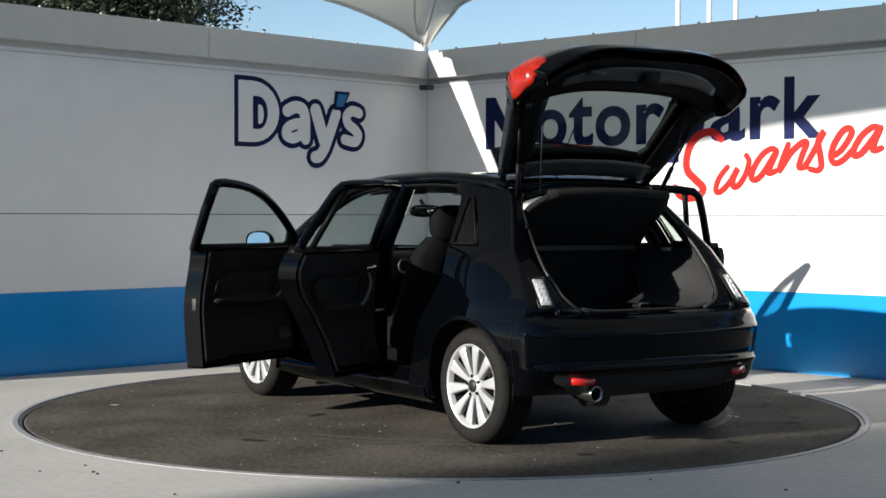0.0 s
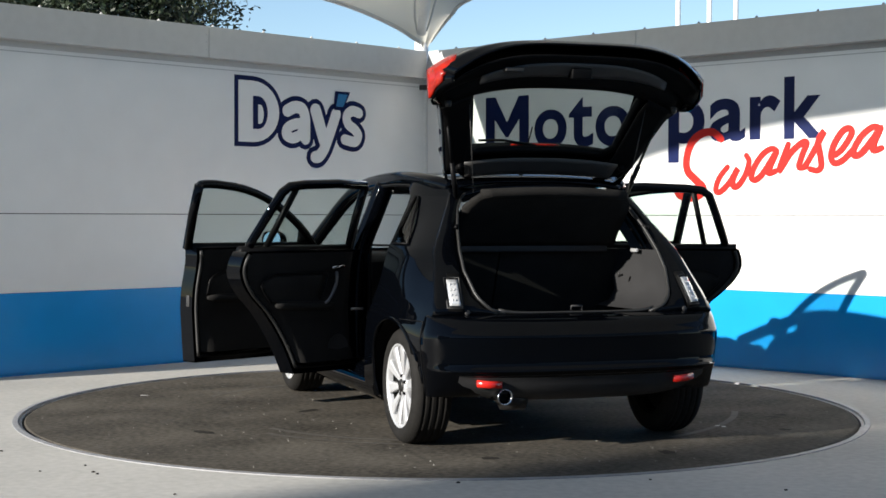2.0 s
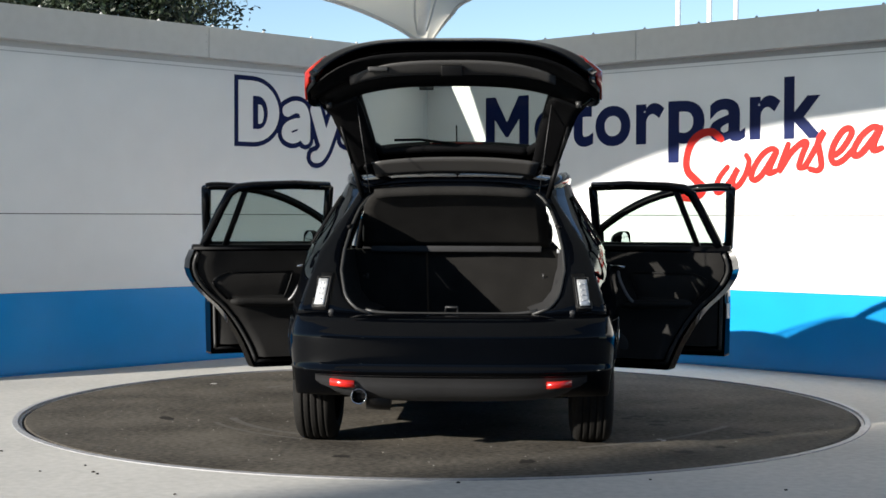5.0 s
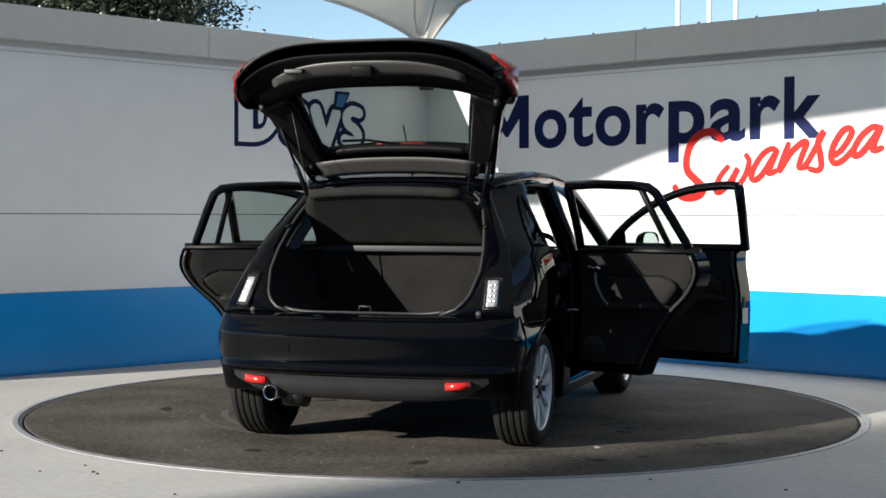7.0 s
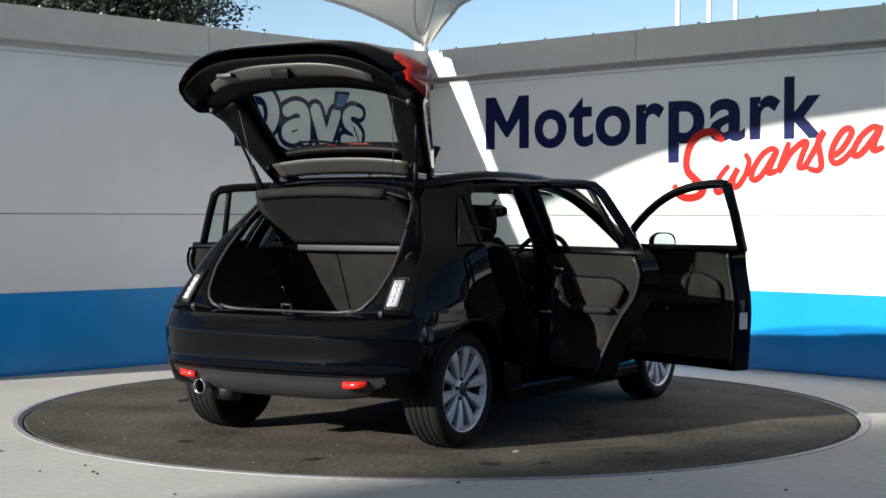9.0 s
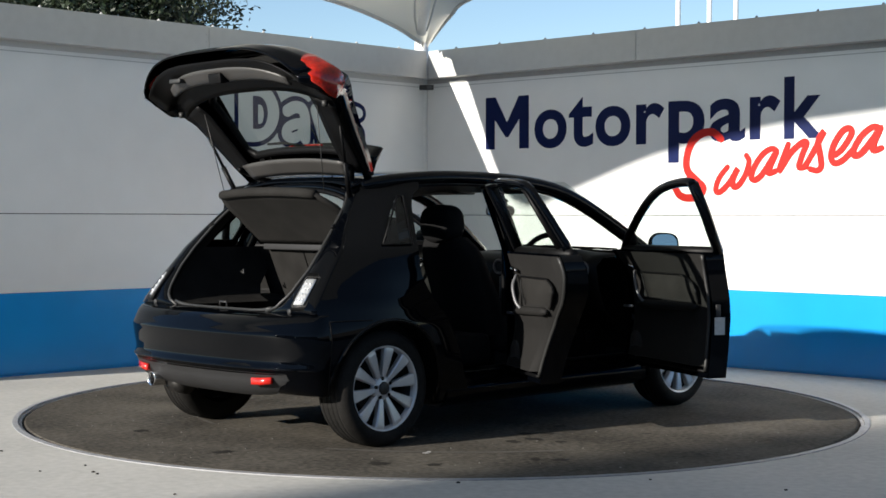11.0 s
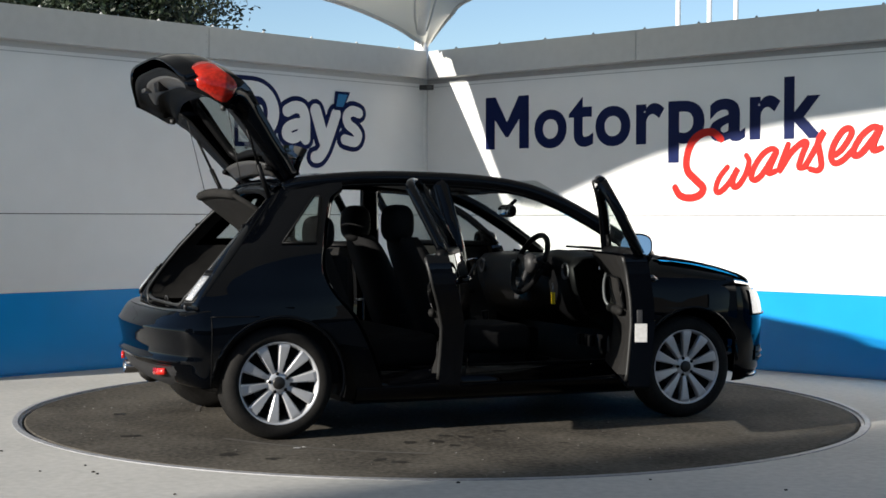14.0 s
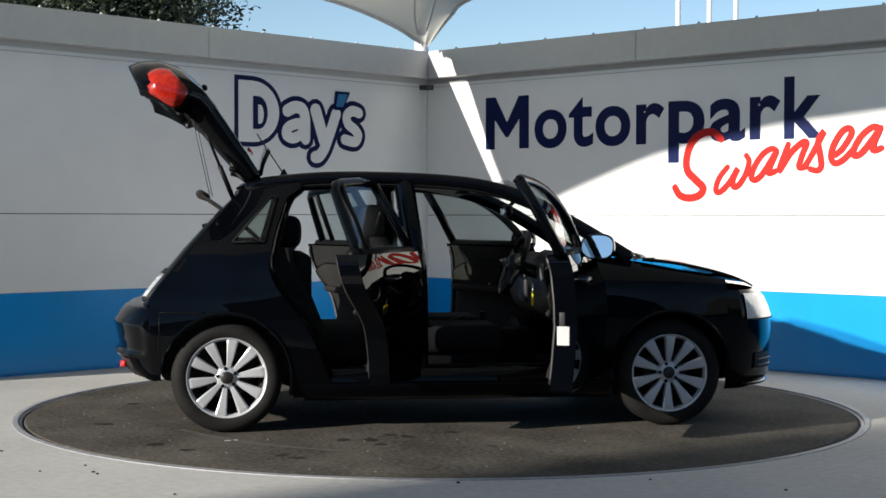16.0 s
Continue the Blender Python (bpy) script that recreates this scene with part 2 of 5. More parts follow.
def pebbles():
    rnd = random.Random(4)
    spots = [(-1.68, 6.98), (-1.85, 6.82), (-1.57, 6.75), (-1.13, 6.26), (0.93, 6.64), (1.48, 6.39), (3.04, 11.03), (0.07, 6.55), (-1.60, 6.80), (2.2, 6.9), (-2.2, 7.4)]
    bm = bmesh.new()
    for x, y in spots:
        n = rnd.uniform(0.006, 0.010)
        bmesh.ops.create_icosphere(bm, subdivisions=1, radius=n, matrix=Matrix.Translation((x, y, n * 0.3)) @ Matrix.Diagonal((1.2, 0.9, 0.6, 1)))
    tagged(put("pebbles", bm, STAIN), "small dark stones scattered on the concrete", "debris", kind="stuff")


ground()
pebbles()
TURNTABLE = turntable()

# ---- walls ----
CORNER = Vector((-0.15, 13.9, 0.0))
TURN_L, TURN_R = radians(45.5), radians(43.3)
WALL_L = Matrix.Translation(CORNER) @ Matrix(((-math.cos(TURN_L), math.sin(TURN_L), 0, 0), (-math.sin(TURN_L), -math.cos(TURN_L), 0, 0), (0, 0, 1, 0), (0, 0, 0, 1)))
WALL_R = Matrix.Translation(CORNER) @ Matrix(((math.cos(TURN_R), -math.sin(TURN_R), 0, 0), (-math.sin(TURN_R), -math.cos(TURN_R), 0, 0), (0, 0, 1, 0), (0, 0, 0, 1)))
# in a wall's space x runs from the corner along the wall, y out of its face into the yard, z up


def wall(name, m, length, joints, label):
    root = tagged(new(name), label, "wall", kind="structure")
    root.matrix_basis = m
    part("core", box(-0.25, length, -0.22, -0.03, 0.0, 2.66), WHITE, root)
    cuts = [0.0, length]
    for z0, z1, mat, nm in ((0.018, 0.608, BLUE, "panel"), (0.610, 1.188, WHITE, "panel"), (1.194, 2.46, WHITE, "panel")):
        for a, b in zip(cuts, cuts[1:]):
            part(nm, box(a + 0.002, b - 0.002, -0.028, 0.0, z0, z1, 0.0015, 1), mat, root)
    part("joint", box(0.0, length, -0.029, -0.012, 1.180, 1.200), DARK_GAP, root)
    part("kick_strip", box(0.0, length, -0.029, -0.012, 0.0, 0.02), BLUE, root)
    # the right wall's batten has the fascia's shade painted in
    part("batten", box(0.0, length, 0.0, 0.012, 2.405, 2.45, 0.003, 1), FASCIA if m is WALL_L else SHADED_BATTEN, root)
    part("seam", box(0.0, length, 0.0, 0.0015, 2.372, 2.378), SEAM, root)
    ends = [0.125] + joints + [length]
    for a, b in zip(ends, ends[1:]):
        part("fascia", box(a + 0.002, b - 0.002, -0.26, 0.12, 2.447, 2.697, 0.006, 2), FASCIA, root)
    s = 0.45
    while s < length:
        bm = lathe([(0.0, 0.0), (0.011, 0.0), (0.011, 0.012), (0.004, 0.018), (0.0, 0.018)], 8, "Z")
        part("bolt", bm, SEAM, root, m=pose(s, 0.09, 2.697))
        s += 0.52
    for j in joints:
        for z in (2.51, 2.57, 2.63):
            part("rivet", lathe([(0.0, 0.0), (0.006, 0.0), (0.004, 0.003), (0.0, 0.003)], 8, "Y"), STEEL, root, m=pose(j + 0.025, 0.12, z))
    return root


wall("wall_left", WALL_L, 5.4, [2.59], "white panelled display wall with a blue band along its foot")
wall("wall_right", WALL_R, 9.0, [2.464, 5.2], "white panelled display wall, partly sunlit, with a blue foot band")
bracket = thing("corner_bracket", "small dark bracket under the fascia in the corner", "bracket", m=Matrix.Translation((-0.15, 13.68, 2.36)))
part("plate", box(-0.07, 0.06, -0.03, 0.03, -0.022, 0.022, 0.006), DARK_GAP, bracket)
part("cover", box(0.0, 0.045, -0.045, -0.03, -0.014, 0.014, 0.004), RENDERED, bracket)

# unseen block added far behind the camera's left, whose end shades the near floor
bm = box(-36.0, -25.0, -40.0, -17.8, 0.0, 17.0)
tagged(put("shade_block", bm, RENDERED), "plain unseen block added to shade the near floor", "wall", kind="structure")
# added out of view; its height and dark tone keep the paint's reflections dark
tagged(put("unseen_wall_rear", box(-11.0, 14.0, -14.4, -14.0, 0.0, 5.6), RENDERED), "plain dark unseen wall added to close the yard", "wall", kind="structure")
# also added out of view, to close the east side
tagged(put("unseen_wall_east", box(13.6, 14.0, -14.0, 3.0, 0.0, 3.2), RENDERED), "plain dark unseen wall added to close the yard", "wall", kind="structure")


def glyph(ch, mat, root, wall_m, x0, x1, z0, z1, shear=0.0, bold=0.0, proud=0.003, flip=False):
    """One letter of the built-in font, fitted into its place on the wall."""
    cu = bpy.data.curves.new("letter", "FONT")
    cu.body, cu.extrude, cu.shear, cu.offset, cu.resolution_u = ch, 0.004, shear, bold, 6
    tmp = new("letter_source", cu)
    bpy.context.view_layer.update()
    me = bpy.data.meshes.new_from_object(tmp.evaluated_get(bpy.context.evaluated_depsgraph_get()))
    bpy.data.objects.remove(tmp)
    co = np.array([v.co[:] for v in me.vertices])
    lo, hi = co.min(0), co.max(0)
    for v in me.vertices:
        fx, fy = (v.co.x - lo[0]) / (hi[0] - lo[0]), (v.co.y - lo[1]) / (hi[1] - lo[1])
        v.co = (x0 + (x1 - x0) * fx, proud if v.co.z > 0 else 0.0005, z0 + (z1 - z0) * fy)
    me.materials.clear()
    me.materials.append(mat)
    ob = new("letter", me)
    ob.parent = root
    return ob


sign = thing("wall_lettering", "dark navy sans-serif lettering on the white wall", "sign", m=WALL_R)
for ch, x0, x1, z0, z1 in (("M", 0.732, 1.235, 1.778, 2.242), ("o", 1.300, 1.658, 1.768, 2.105), ("t", 1.682, 1.943, 1.770, 2.194), ("o", 1.967, 2.329, 1.766, 2.103), ("r", 2.386, 2.666, 1.773, 2.105), ("p", 2.705, 3.050, 1.614, 2.110), ("a", 3.096, 3.421, 1.768, 2.106), ("r", 3.461, 3.728, 1.776, 2.110), ("k", 3.761, 4.094, 1.770, 2.242)):
    if ch != "M":
        glyph(ch, NAVY, sign, WALL_R, x0, x1, z0, z1, 0.0, 0.024)
script = thing("script_lettering", "bright red slanted brush-script lettering on the white wall", "sign", m=WALL_R)


def stroke(points, width, proud, thin=0.0):
    """A brush stroke in a wall's plane along a smooth curve through (x, z) points, with round ends."""
    n = 8 * (len(points) - 1)
    line = curve([(x, 0.0, z) for x, z in points], n)
    bm = bmesh.new()
    left, right = [], []
    for i, q in enumerate(line):
        d = (line[min(i + 1, n)] - line[max(i - 1, 0)]).normalized()
        w = width / 2 * (1 - thin * abs(2 * i / n - 1) ** 2)
        across = Vector((-d.z, 0, d.x)) * w
        rise = Vector((0, proud + 0.0006 * i / n, 0))
        left.append(q + across + rise)
        right.append(q - across + rise)
    for i in range(n):
        bm.faces.new([bm.verts.new(v) for v in (left[i], right[i], right[i + 1], left[i + 1])])
    for i, j in ((0, 1), (n, n - 1)):
        mid = (left[i] + right[i]) / 2
        arm = left[i] - mid
        for sgn in (1, -1):
            ring = [Matrix.Rotation(sgn * math.pi * k / 6, 3, "Y") @ arm for k in range(7)]
            if ring[3].dot(line[j] - line[i]) < 0:
                bm.faces.new([bm.verts.new(mid + v) for v in ring])
                break
    bmesh.ops.remove_doubles(bm, verts=bm.verts, dist=0.0002)
    rims = [e for e in bm.edges if len(e.link_faces) == 1]
    made = bmesh.ops.extrude_edge_only(bm, edges=rims)
    for v in made["geom"]:
        if isinstance(v, bmesh.types.BMVert):
            v.co.y = 0.0003
    return bm


SCRIPT_STROKES = {
    "S": [(3.205, 1.79), (3.13, 1.845), (3.03, 1.84), (2.935, 1.775), (2.884, 1.65), (2.895, 1.546), (2.975, 1.47), (3.04, 1.41), (3.01, 1.355), (2.92, 1.33), (2.825, 1.35), (2.775, 1.415)],
    "w": [(3.265, 1.57), (3.19, 1.487), (3.158, 1.395), (3.195, 1.375), (3.28, 1.445), (3.358, 1.555), (3.315, 1.472), (3.322, 1.415), (3.37, 1.430), (3.43, 1.514), (3.458, 1.61), (3.435, 1.655)],
    "a": [(3.70, 1.685), (3.655, 1.702), (3.578, 1.66), (3.508, 1.569), (3.480, 1.487), (3.52, 1.467), (3.59, 1.525), (3.70, 1.68), (3.642, 1.557), (3.635, 1.513), (3.69, 1.53)],
    "n": [(3.80, 1.73), (3.765, 1.649), (3.722, 1.53), (3.822, 1.665), (3.915, 1.738), (3.955, 1.735), (3.918, 1.645), (3.892, 1.558), (3.94, 1.555)],
    "s": [(3.94, 1.555), (4.02, 1.68), (4.098, 1.815), (4.052, 1.745), (4.070, 1.64), (4.078, 1.558), (4.045, 1.528), (3.985, 1.540)],
    "e": [(4.195, 1.640), (4.255, 1.69), (4.322, 1.79), (4.305, 1.832), (4.252, 1.815), (4.190, 1.734), (4.158, 1.639), (4.185, 1.580), (4.255, 1.600), (4.34, 1.68)],
    "a_end": [(4.545, 1.825), (4.49, 1.835), (4.405, 1.775), (4.340, 1.675), (4.350, 1.630), (4.405, 1.650), (4.49, 1.745), (4.552, 1.83), (4.508, 1.732), (4.495, 1.665), (4.56, 1.68)],
}
for i, (ch, line) in enumerate(SCRIPT_STROKES.items()):
    part("letter", stroke(line, 0.066 if ch == "S" else 0.050, 0.0046 + 0.0007 * i, 0.12), RED_VINYL, script)


def plate(points, y0, y1):
    """A flat plate with the outline points (x, z), from y0 to y1."""
    bm = bmesh.new()
    a = [bm.verts.new((x, y0, z)) for x, z in points]
    b = [bm.verts.new((x, y1, z)) for x, z in points]
    bm.faces.new(b)
    for i in range(len(a)):
        j = (i + 1) % len(a)
        bm.faces.new((a[i], a[j], b[j], b[i]))
    return bm


# the capital with its deep V, from straight strokes
X0, X1, Z0, Z1, LEG = 0.732, 1.235, 1.778, 2.242, 0.108
XM = (X0 + X1) / 2
part("letter", plate([(X0, Z0), (X0, Z1), (X0 + 0.115, Z1), (XM, Z0 + 0.235), (X1 - 0.115, Z1), (X1, Z1), (X1, Z0), (X1 - LEG, Z0), (X1 - LEG, Z1 - 0.20), (XM + 0.015, Z0 + 0.105), (XM - 0.015, Z0 + 0.105), (X0 + LEG, Z1 - 0.20), (X0 + LEG, Z0)], 0.0005, 0.003), NAVY, sign)


def bow_plate(x0, x1, z0, z1, grow, y0, y1, back=0.35):
    """A plate with one straight side and one bowed side."""
    xm = x0 + (x1 - x0) * back
    s = 1 if x1 > x0 else -1
    pts = [(x0 - s * grow, z0 - grow), (xm, z0 - grow)]
    for k in range(1, 16):
        a = -math.pi / 2 + math.pi * k / 16
        pts.append((xm + (x1 - xm + s * grow) * math.cos(a), (z0 + z1) / 2 + ((z1 - z0) / 2 + grow) * math.sin(a)))
    pts += [(xm, z1 + grow), (x0 - s * grow, z1 + grow)]
    return plate(pts, y0, y1)


def slant_plate(x0, x1, x2, x3, z0, z1, grow, y0, y1):
    return plate([(x0 + grow, z0 - grow), (x1 - grow, z0 - grow), (x3 - grow, z1 + grow), (x2 + grow, z1 + grow)], y0, y1)


def logo():
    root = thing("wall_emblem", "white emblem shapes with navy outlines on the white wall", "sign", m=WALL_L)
    part("outline", bow_plate(2.205, 1.775, 1.795, 2.305, 0.040, 0.0, 0.0022), NAVY, root)
    part("face", bow_plate(2.205, 1.775, 1.795, 2.305, 0.0, 0.0, 0.0060), WHITE, root)
    part("counter", bow_plate(2.055, 1.900, 1.905, 2.180, 0.0, 0.0, 0.0085), NAVY, root)
    part("inset", bow_plate(2.003, 1.945, 1.950, 2.110, 0.0, 0.0, 0.0105), WHITE, root)
    letters = [
        ([(1.685, 2.075), (1.60, 2.110), (1.52, 2.095), (1.488, 2.02), (1.485, 1.92), (1.485, 1.845)], 0.105),
        ([(1.500, 1.975), (1.60, 1.965), (1.685, 1.925), (1.695, 1.870), (1.630, 1.845), (1.555, 1.870), (1.505, 1.915)], 0.092),
        ([(1.370, 2.095), (1.320, 1.960), (1.275, 1.835)], 0.118),
        ([(1.135, 2.075), (1.200, 1.920), (1.270, 1.770), (1.330, 1.700), (1.375, 1.690)], 0.105),
        ([(0.865, 2.095), (0.945, 2.110), (1.010, 2.065), (0.995, 1.995), (0.915, 1.945), (0.875, 1.895), (0.915, 1.840), (1.035, 1.855)], 0.092)]
    for i, (line, w) in enumerate(letters):
        part("outline", stroke(line, w + 0.085, 0.0026 + 0.0007 * i), NAVY, root)
        part("face", stroke(line, w, 0.0068 + 0.0007 * i), WHITE, root)
    part("tick_outline", slant_plate(1.150, 1.075, 1.130, 0.985, 2.120, 2.262, 0.012, 0.0, 0.0126), NAVY, root)
    part("tick", slant_plate(1.140, 1.060, 1.115, 1.005, 2.140, 2.250, 0.0, 0.0, 0.0155), LOGO_BLUE, root)


logo()


# ---- sail canopy, mast, poles, tree ----
def canopy():
    root = thing("sail_canopy", "cream tensile fabric sail canopy held by masts", "canopy")
    left = curve([(-0.205, 13.42, 2.74), (-0.235, 13.30, 2.745), (-0.42, 13.19, 2.85), (-0.71, 12.99, 2.96), (-0.99, 12.78, 3.03), (-1.35, 12.48, 3.08), (-2.16, 11.78, 3.15), (-3.21, 10.82, 3.16), (-4.55, 9.65, 3.42), (-5.75, 8.43, 3.94)], 30)
    right = curve([(-0.125, 13.60, 2.77), (0.06, 13.50, 2.99), (0.275, 13.35, 3.14), (1.2, 12.8, 3.40), (3.6, 11.4, 3.6), (6.5, 9.0, 4.2)], 30)
    near = curve([(-5.75, 8.43, 3.94), (-5.161, 7.477, 4.417), (-4.702, 6.548, 4.733), (-4.242, 5.669, 4.93), (-1.5, 3.5, 5.1), (2.5, 4.5, 4.7), (6.5, 9.0, 4.2)], 30)
    rows = []
    for i in range(31):
        a, b = left[i], right[i]
        row = []
        for k in range(25):
            t = k / 24
            q = a.lerp(b, t)
            sag = math.sin(math.pi * t)
            q.z += sag * 0.55 * (i / 30) - 0.10 * sag * (1 - i / 30) * abs(math.cos(math.pi * t))
            row.append(q)
        rows.append(row)
    last = rows[-1]
    for j in range(1, 13):
        f = j / 12
        rows.append([last[k].lerp(near[round(k / 24 * 30)], f) + Vector((0, 0, 0.25 * math.sin(math.pi * f) * math.sin(math.pi * k / 24))) for k in range(25)])
    part("fabric", sheet(rows), SAIL, root, smooth=True)
    part("edge_cable", tube(left, 0.018, 6), FASCIA, root)
    part("edge_cable", tube(right, 0.018, 6), FASCIA, root)
    part("leaning_mast", tube([(-0.198, 13.31, 2.81), (-0.185, 13.23, 2.90), (-0.155, 13.10, 3.10), (-0.105, 12.90, 3.38), (-0.05, 12.6, 3.75)], [0.042, 0.045, 0.050, 0.056, 0.06], 14), POLE, root, smooth=True)
    for dx in (-0.07, 0.075):
        part("edge_cable", tube([(-0.195 + dx * 0.6, 13.30, 2.83), (-0.185 + dx, 13.22, 2.94), (-0.14 + dx * 1.6, 12.98, 3.25), (-0.09 + dx * 2.2, 12.6, 3.70)], 0.009, 6), FASCIA, root)
    for x, y, z in ((6.55, 9.0, 4.25),):
        part("mast", tube([(x, y, 0), (x, y, z)], 0.07, 12), POLE, root, smooth=True)
    part("corner_mast", tube([(-0.21, 13.93, 0.0), (-0.21, 13.93, 2.5), (-0.20, 13.90, 2.98)], [0.08, 0.07, 0.062], 14), POLE, root, smooth=True)


canopy()


def pole(x):
    root = thing("flag_pole", "slim white flag pole behind the wall", "pole", "flag poles", m=pose(x * 25.08, 25.08, 0))
    part("shaft", tube([(0, 0, 0), (0, 0, 4.5), (0, 0, 9.0)], [0.06, 0.042, 0.03], 12), POLE, root, smooth=True)
    part("finial", lathe([(0.0, 8.98), (0.05, 9.0), (0.06, 9.05), (0.0, 9.11)], 12, "Z"), POLE, root, smooth=True)


for slope in (0.1571, 0.1780, 0.1958):
    pole(slope)


def tree(m):
    rnd = random.Random(5)
    root = thing("tree", "leafy dark green tree rising behind the wall", "tree", m=m)
    part("trunk", tube([(0, 0, 0), (0.05, 0.02, 1.3), (0.0, 0.1, 2.6), (0.1, 0.1, 4.6), (0.15, 0.0, 6.0)], [0.24, 0.19, 0.16, 0.09, 0.04], 10), BARK, root, smooth=True)
    tips = []
    for k in range(44):
        a, z = rnd.uniform(0, 6.28), rnd.uniform(1.9, 5.0)
        n = rnd.uniform(1.2, 2.9)
        e = Vector((math.cos(a) * n, math.sin(a) * n, z + rnd.uniform(0.0, 1.4)))
        mid = Vector((e.x * 0.5, e.y * 0.5, z + 0.4))
        part("limb", tube([(0.05, 0.05, z - 0.4), mid, e], [0.06, 0.035, 0.012], 6), BARK, root)
        tips += [mid.lerp(e, f) for f in (0.1, 0.4, 0.7, 1.0)]
    verts, faces = [], []
    for c in tips:
        for j in range(640):
            q = c + Vector((rnd.gauss(0, 0.30), rnd.gauss(0, 0.30), rnd.gauss(0, 0.25)))
            d = Vector((rnd.gauss(0, 1), rnd.gauss(0, 1), rnd.gauss(0, 0.7))).normalized()
            s = d.cross(Vector((rnd.gauss(0, 1), rnd.gauss(0, 1), rnd.gauss(0, 1)))).normalized()
            n = rnd.uniform(0.030, 0.056)
            i = len(verts)
            verts += [q - d * n, q + s * n * 0.45, q + d * n, q - s * n * 0.45]
            faces.append((i, i + 1, i + 2, i + 3))
    me = bpy.data.meshes.new("crown")
    me.from_pydata([v[:] for v in verts], [], faces)
    me.materials.append(LEAF)
    crown = tagged(new("crown", me), kind="stuff")
    crown.parent = root


tree(pose(-5.6, 20.0, 0.0))
copy_thing(bpy.data.objects["tree"], pose(-8.2, 21.0, 0.0, 0, 0, 130))

# ---- the car: x forward from the rear axle, y to its left, z up ----
PAINT = material("black_car_paint", (0.0008, 0.0011, 0.0018), 0.30, vary=0.2, scale=3, fine=900, coat=1.0, spec=0.0)
PAINT.node_tree.nodes["Principled BSDF"].inputs["Coat IOR"].default_value = 1.26
TRIM = material("black_trim_plastic", (0.0035, 0.0035, 0.0038), 0.45, vary=0.2, fine=300, bump=0.05, spec=0.1)
GREY_TRIM = material("dark_grey_plastic", (0.026, 0.026, 0.027), 0.5, vary=0.15, fine=250, bump=0.1, spec=0.3)
HATCH_LINING = material("grey_tailgate_lining", (0.040, 0.038, 0.036), 0.42, vary=0.12, scale=3, fine=250, bump=0.08, spec=0.6)
LINING = material("charcoal_door_lining", (0.0135, 0.0130, 0.0125), 0.7, vary=0.15, fine=200, bump=0.15, spec=0.12)
CARPET = material("charcoal_carpet", (0.018, 0.0172, 0.0162), 0.95, vary=0.3, fine=400, bump=0.5, spec=0.1)
CLOTH = material("black_seat_cloth", (0.006, 0.006, 0.0065), 0.85, vary=0.25, fine=350, bump=0.3, spec=0.15)
SEAL = material("grey_rubber_seal", (0.017, 0.017, 0.0165), 0.5, vary=0.15, fine=120)
TYRE = material("tyre_rubber", (0.011, 0.0103, 0.0095), 0.75, vary=0.35, scale=9, fine=80, bump=0.2, spec=0.15)
ALLOY = material("silver_alloy", (0.52, 0.525, 0.535), 0.34, 0.45, vary=0.05, fine=400)
CHROME = material("chrome", (0.50, 0.50, 0.51), 0.12, 1.0, vary=0.03)
RED_LENS = material("red_lamp_lens", (0.27, 0.010, 0.004), 0.2, vary=0.45, scale=18, fine=60, coat=0.5, spec=0.2)
ORANGE_LENS = material("red_reflector", (0.48, 0.014, 0.008), 0.2, vary=0.2, fine=200, coat=0.6)
CLEAR_LENS = material("clear_lamp_lens", (0.50, 0.51, 0.52), 0.12, 0.35, vary=0.25, scale=40, fine=160, coat=1.0)
MIRROR = material("mirror_silver", (0.66, 0.72, 0.74), 0.02, 1.0, vary=0.0)
YELLOW = material("yellow_tag_card", (0.75, 0.55, 0.01), 0.6, vary=0.08)
DISC_STEEL = material("brake_steel", (0.05, 0.048, 0.046), 0.45, 0.8, vary=0.3)
PANE = glass("tinted_window_glass", (0.70, 0.76, 0.73))
HATCH_PANE = glass("heated_window_glass", (0.62, 0.68, 0.65))
CLEAR_PANE = glass("clear_window_glass", (0.80, 0.84, 0.82))

PX, PY = 1.2985, 0.1288
OFF = Matrix.Translation((-PX, -PY, 0))
CAR = thing("car", "black five-door hatchback with all doors and tailgate open", "car", m=pose(*PIVOT, 0))


def P(name, bm, mat, parent=None, label="", smooth=True, thick=0.0, edge=None):
    """A part of the car, given in the car's space."""
    ob = part(name, bm, mat, parent or CAR, label, None if parent else OFF, smooth)
    if thick:
        mod = ob.modifiers.new("thickness", "SOLIDIFY")
        mod.thickness, mod.offset = thick, 0.0
    return ob


HALF = [(-0.70, 0.62), (-0.55, 0.735), (-0.42, 0.800), (-0.2, 0.835), (0.0, 0.852), (0.4, 0.865), (1.2, 0.868), (2.0, 0.866), (2.47, 0.862), (2.75, 0.835), (2.95, 0.775), (3.1, 0.67), (3.25, 0.45)]
FLARE = [(0.16, 0.90), (0.22, 0.945), (0.30, 0.968), (0.45, 0.985), (0.62, 1.0), (0.74, 0.995), (0.80, 0.986), (0.90, 0.972), (1.0, 0.94)]
SIDE_TOP = [(-0.3, 0.56), (0.1, 0.585), (0.6, 0.605), (1.2, 0.605), (1.7, 0.63), (2.3, 0.72)]


TAIL_IN = [(0.74, 0.0), (0.84, 0.018), (1.0, 0.055), (1.15, 0.112), (1.27, 0.125), (1.385, 0.095)]


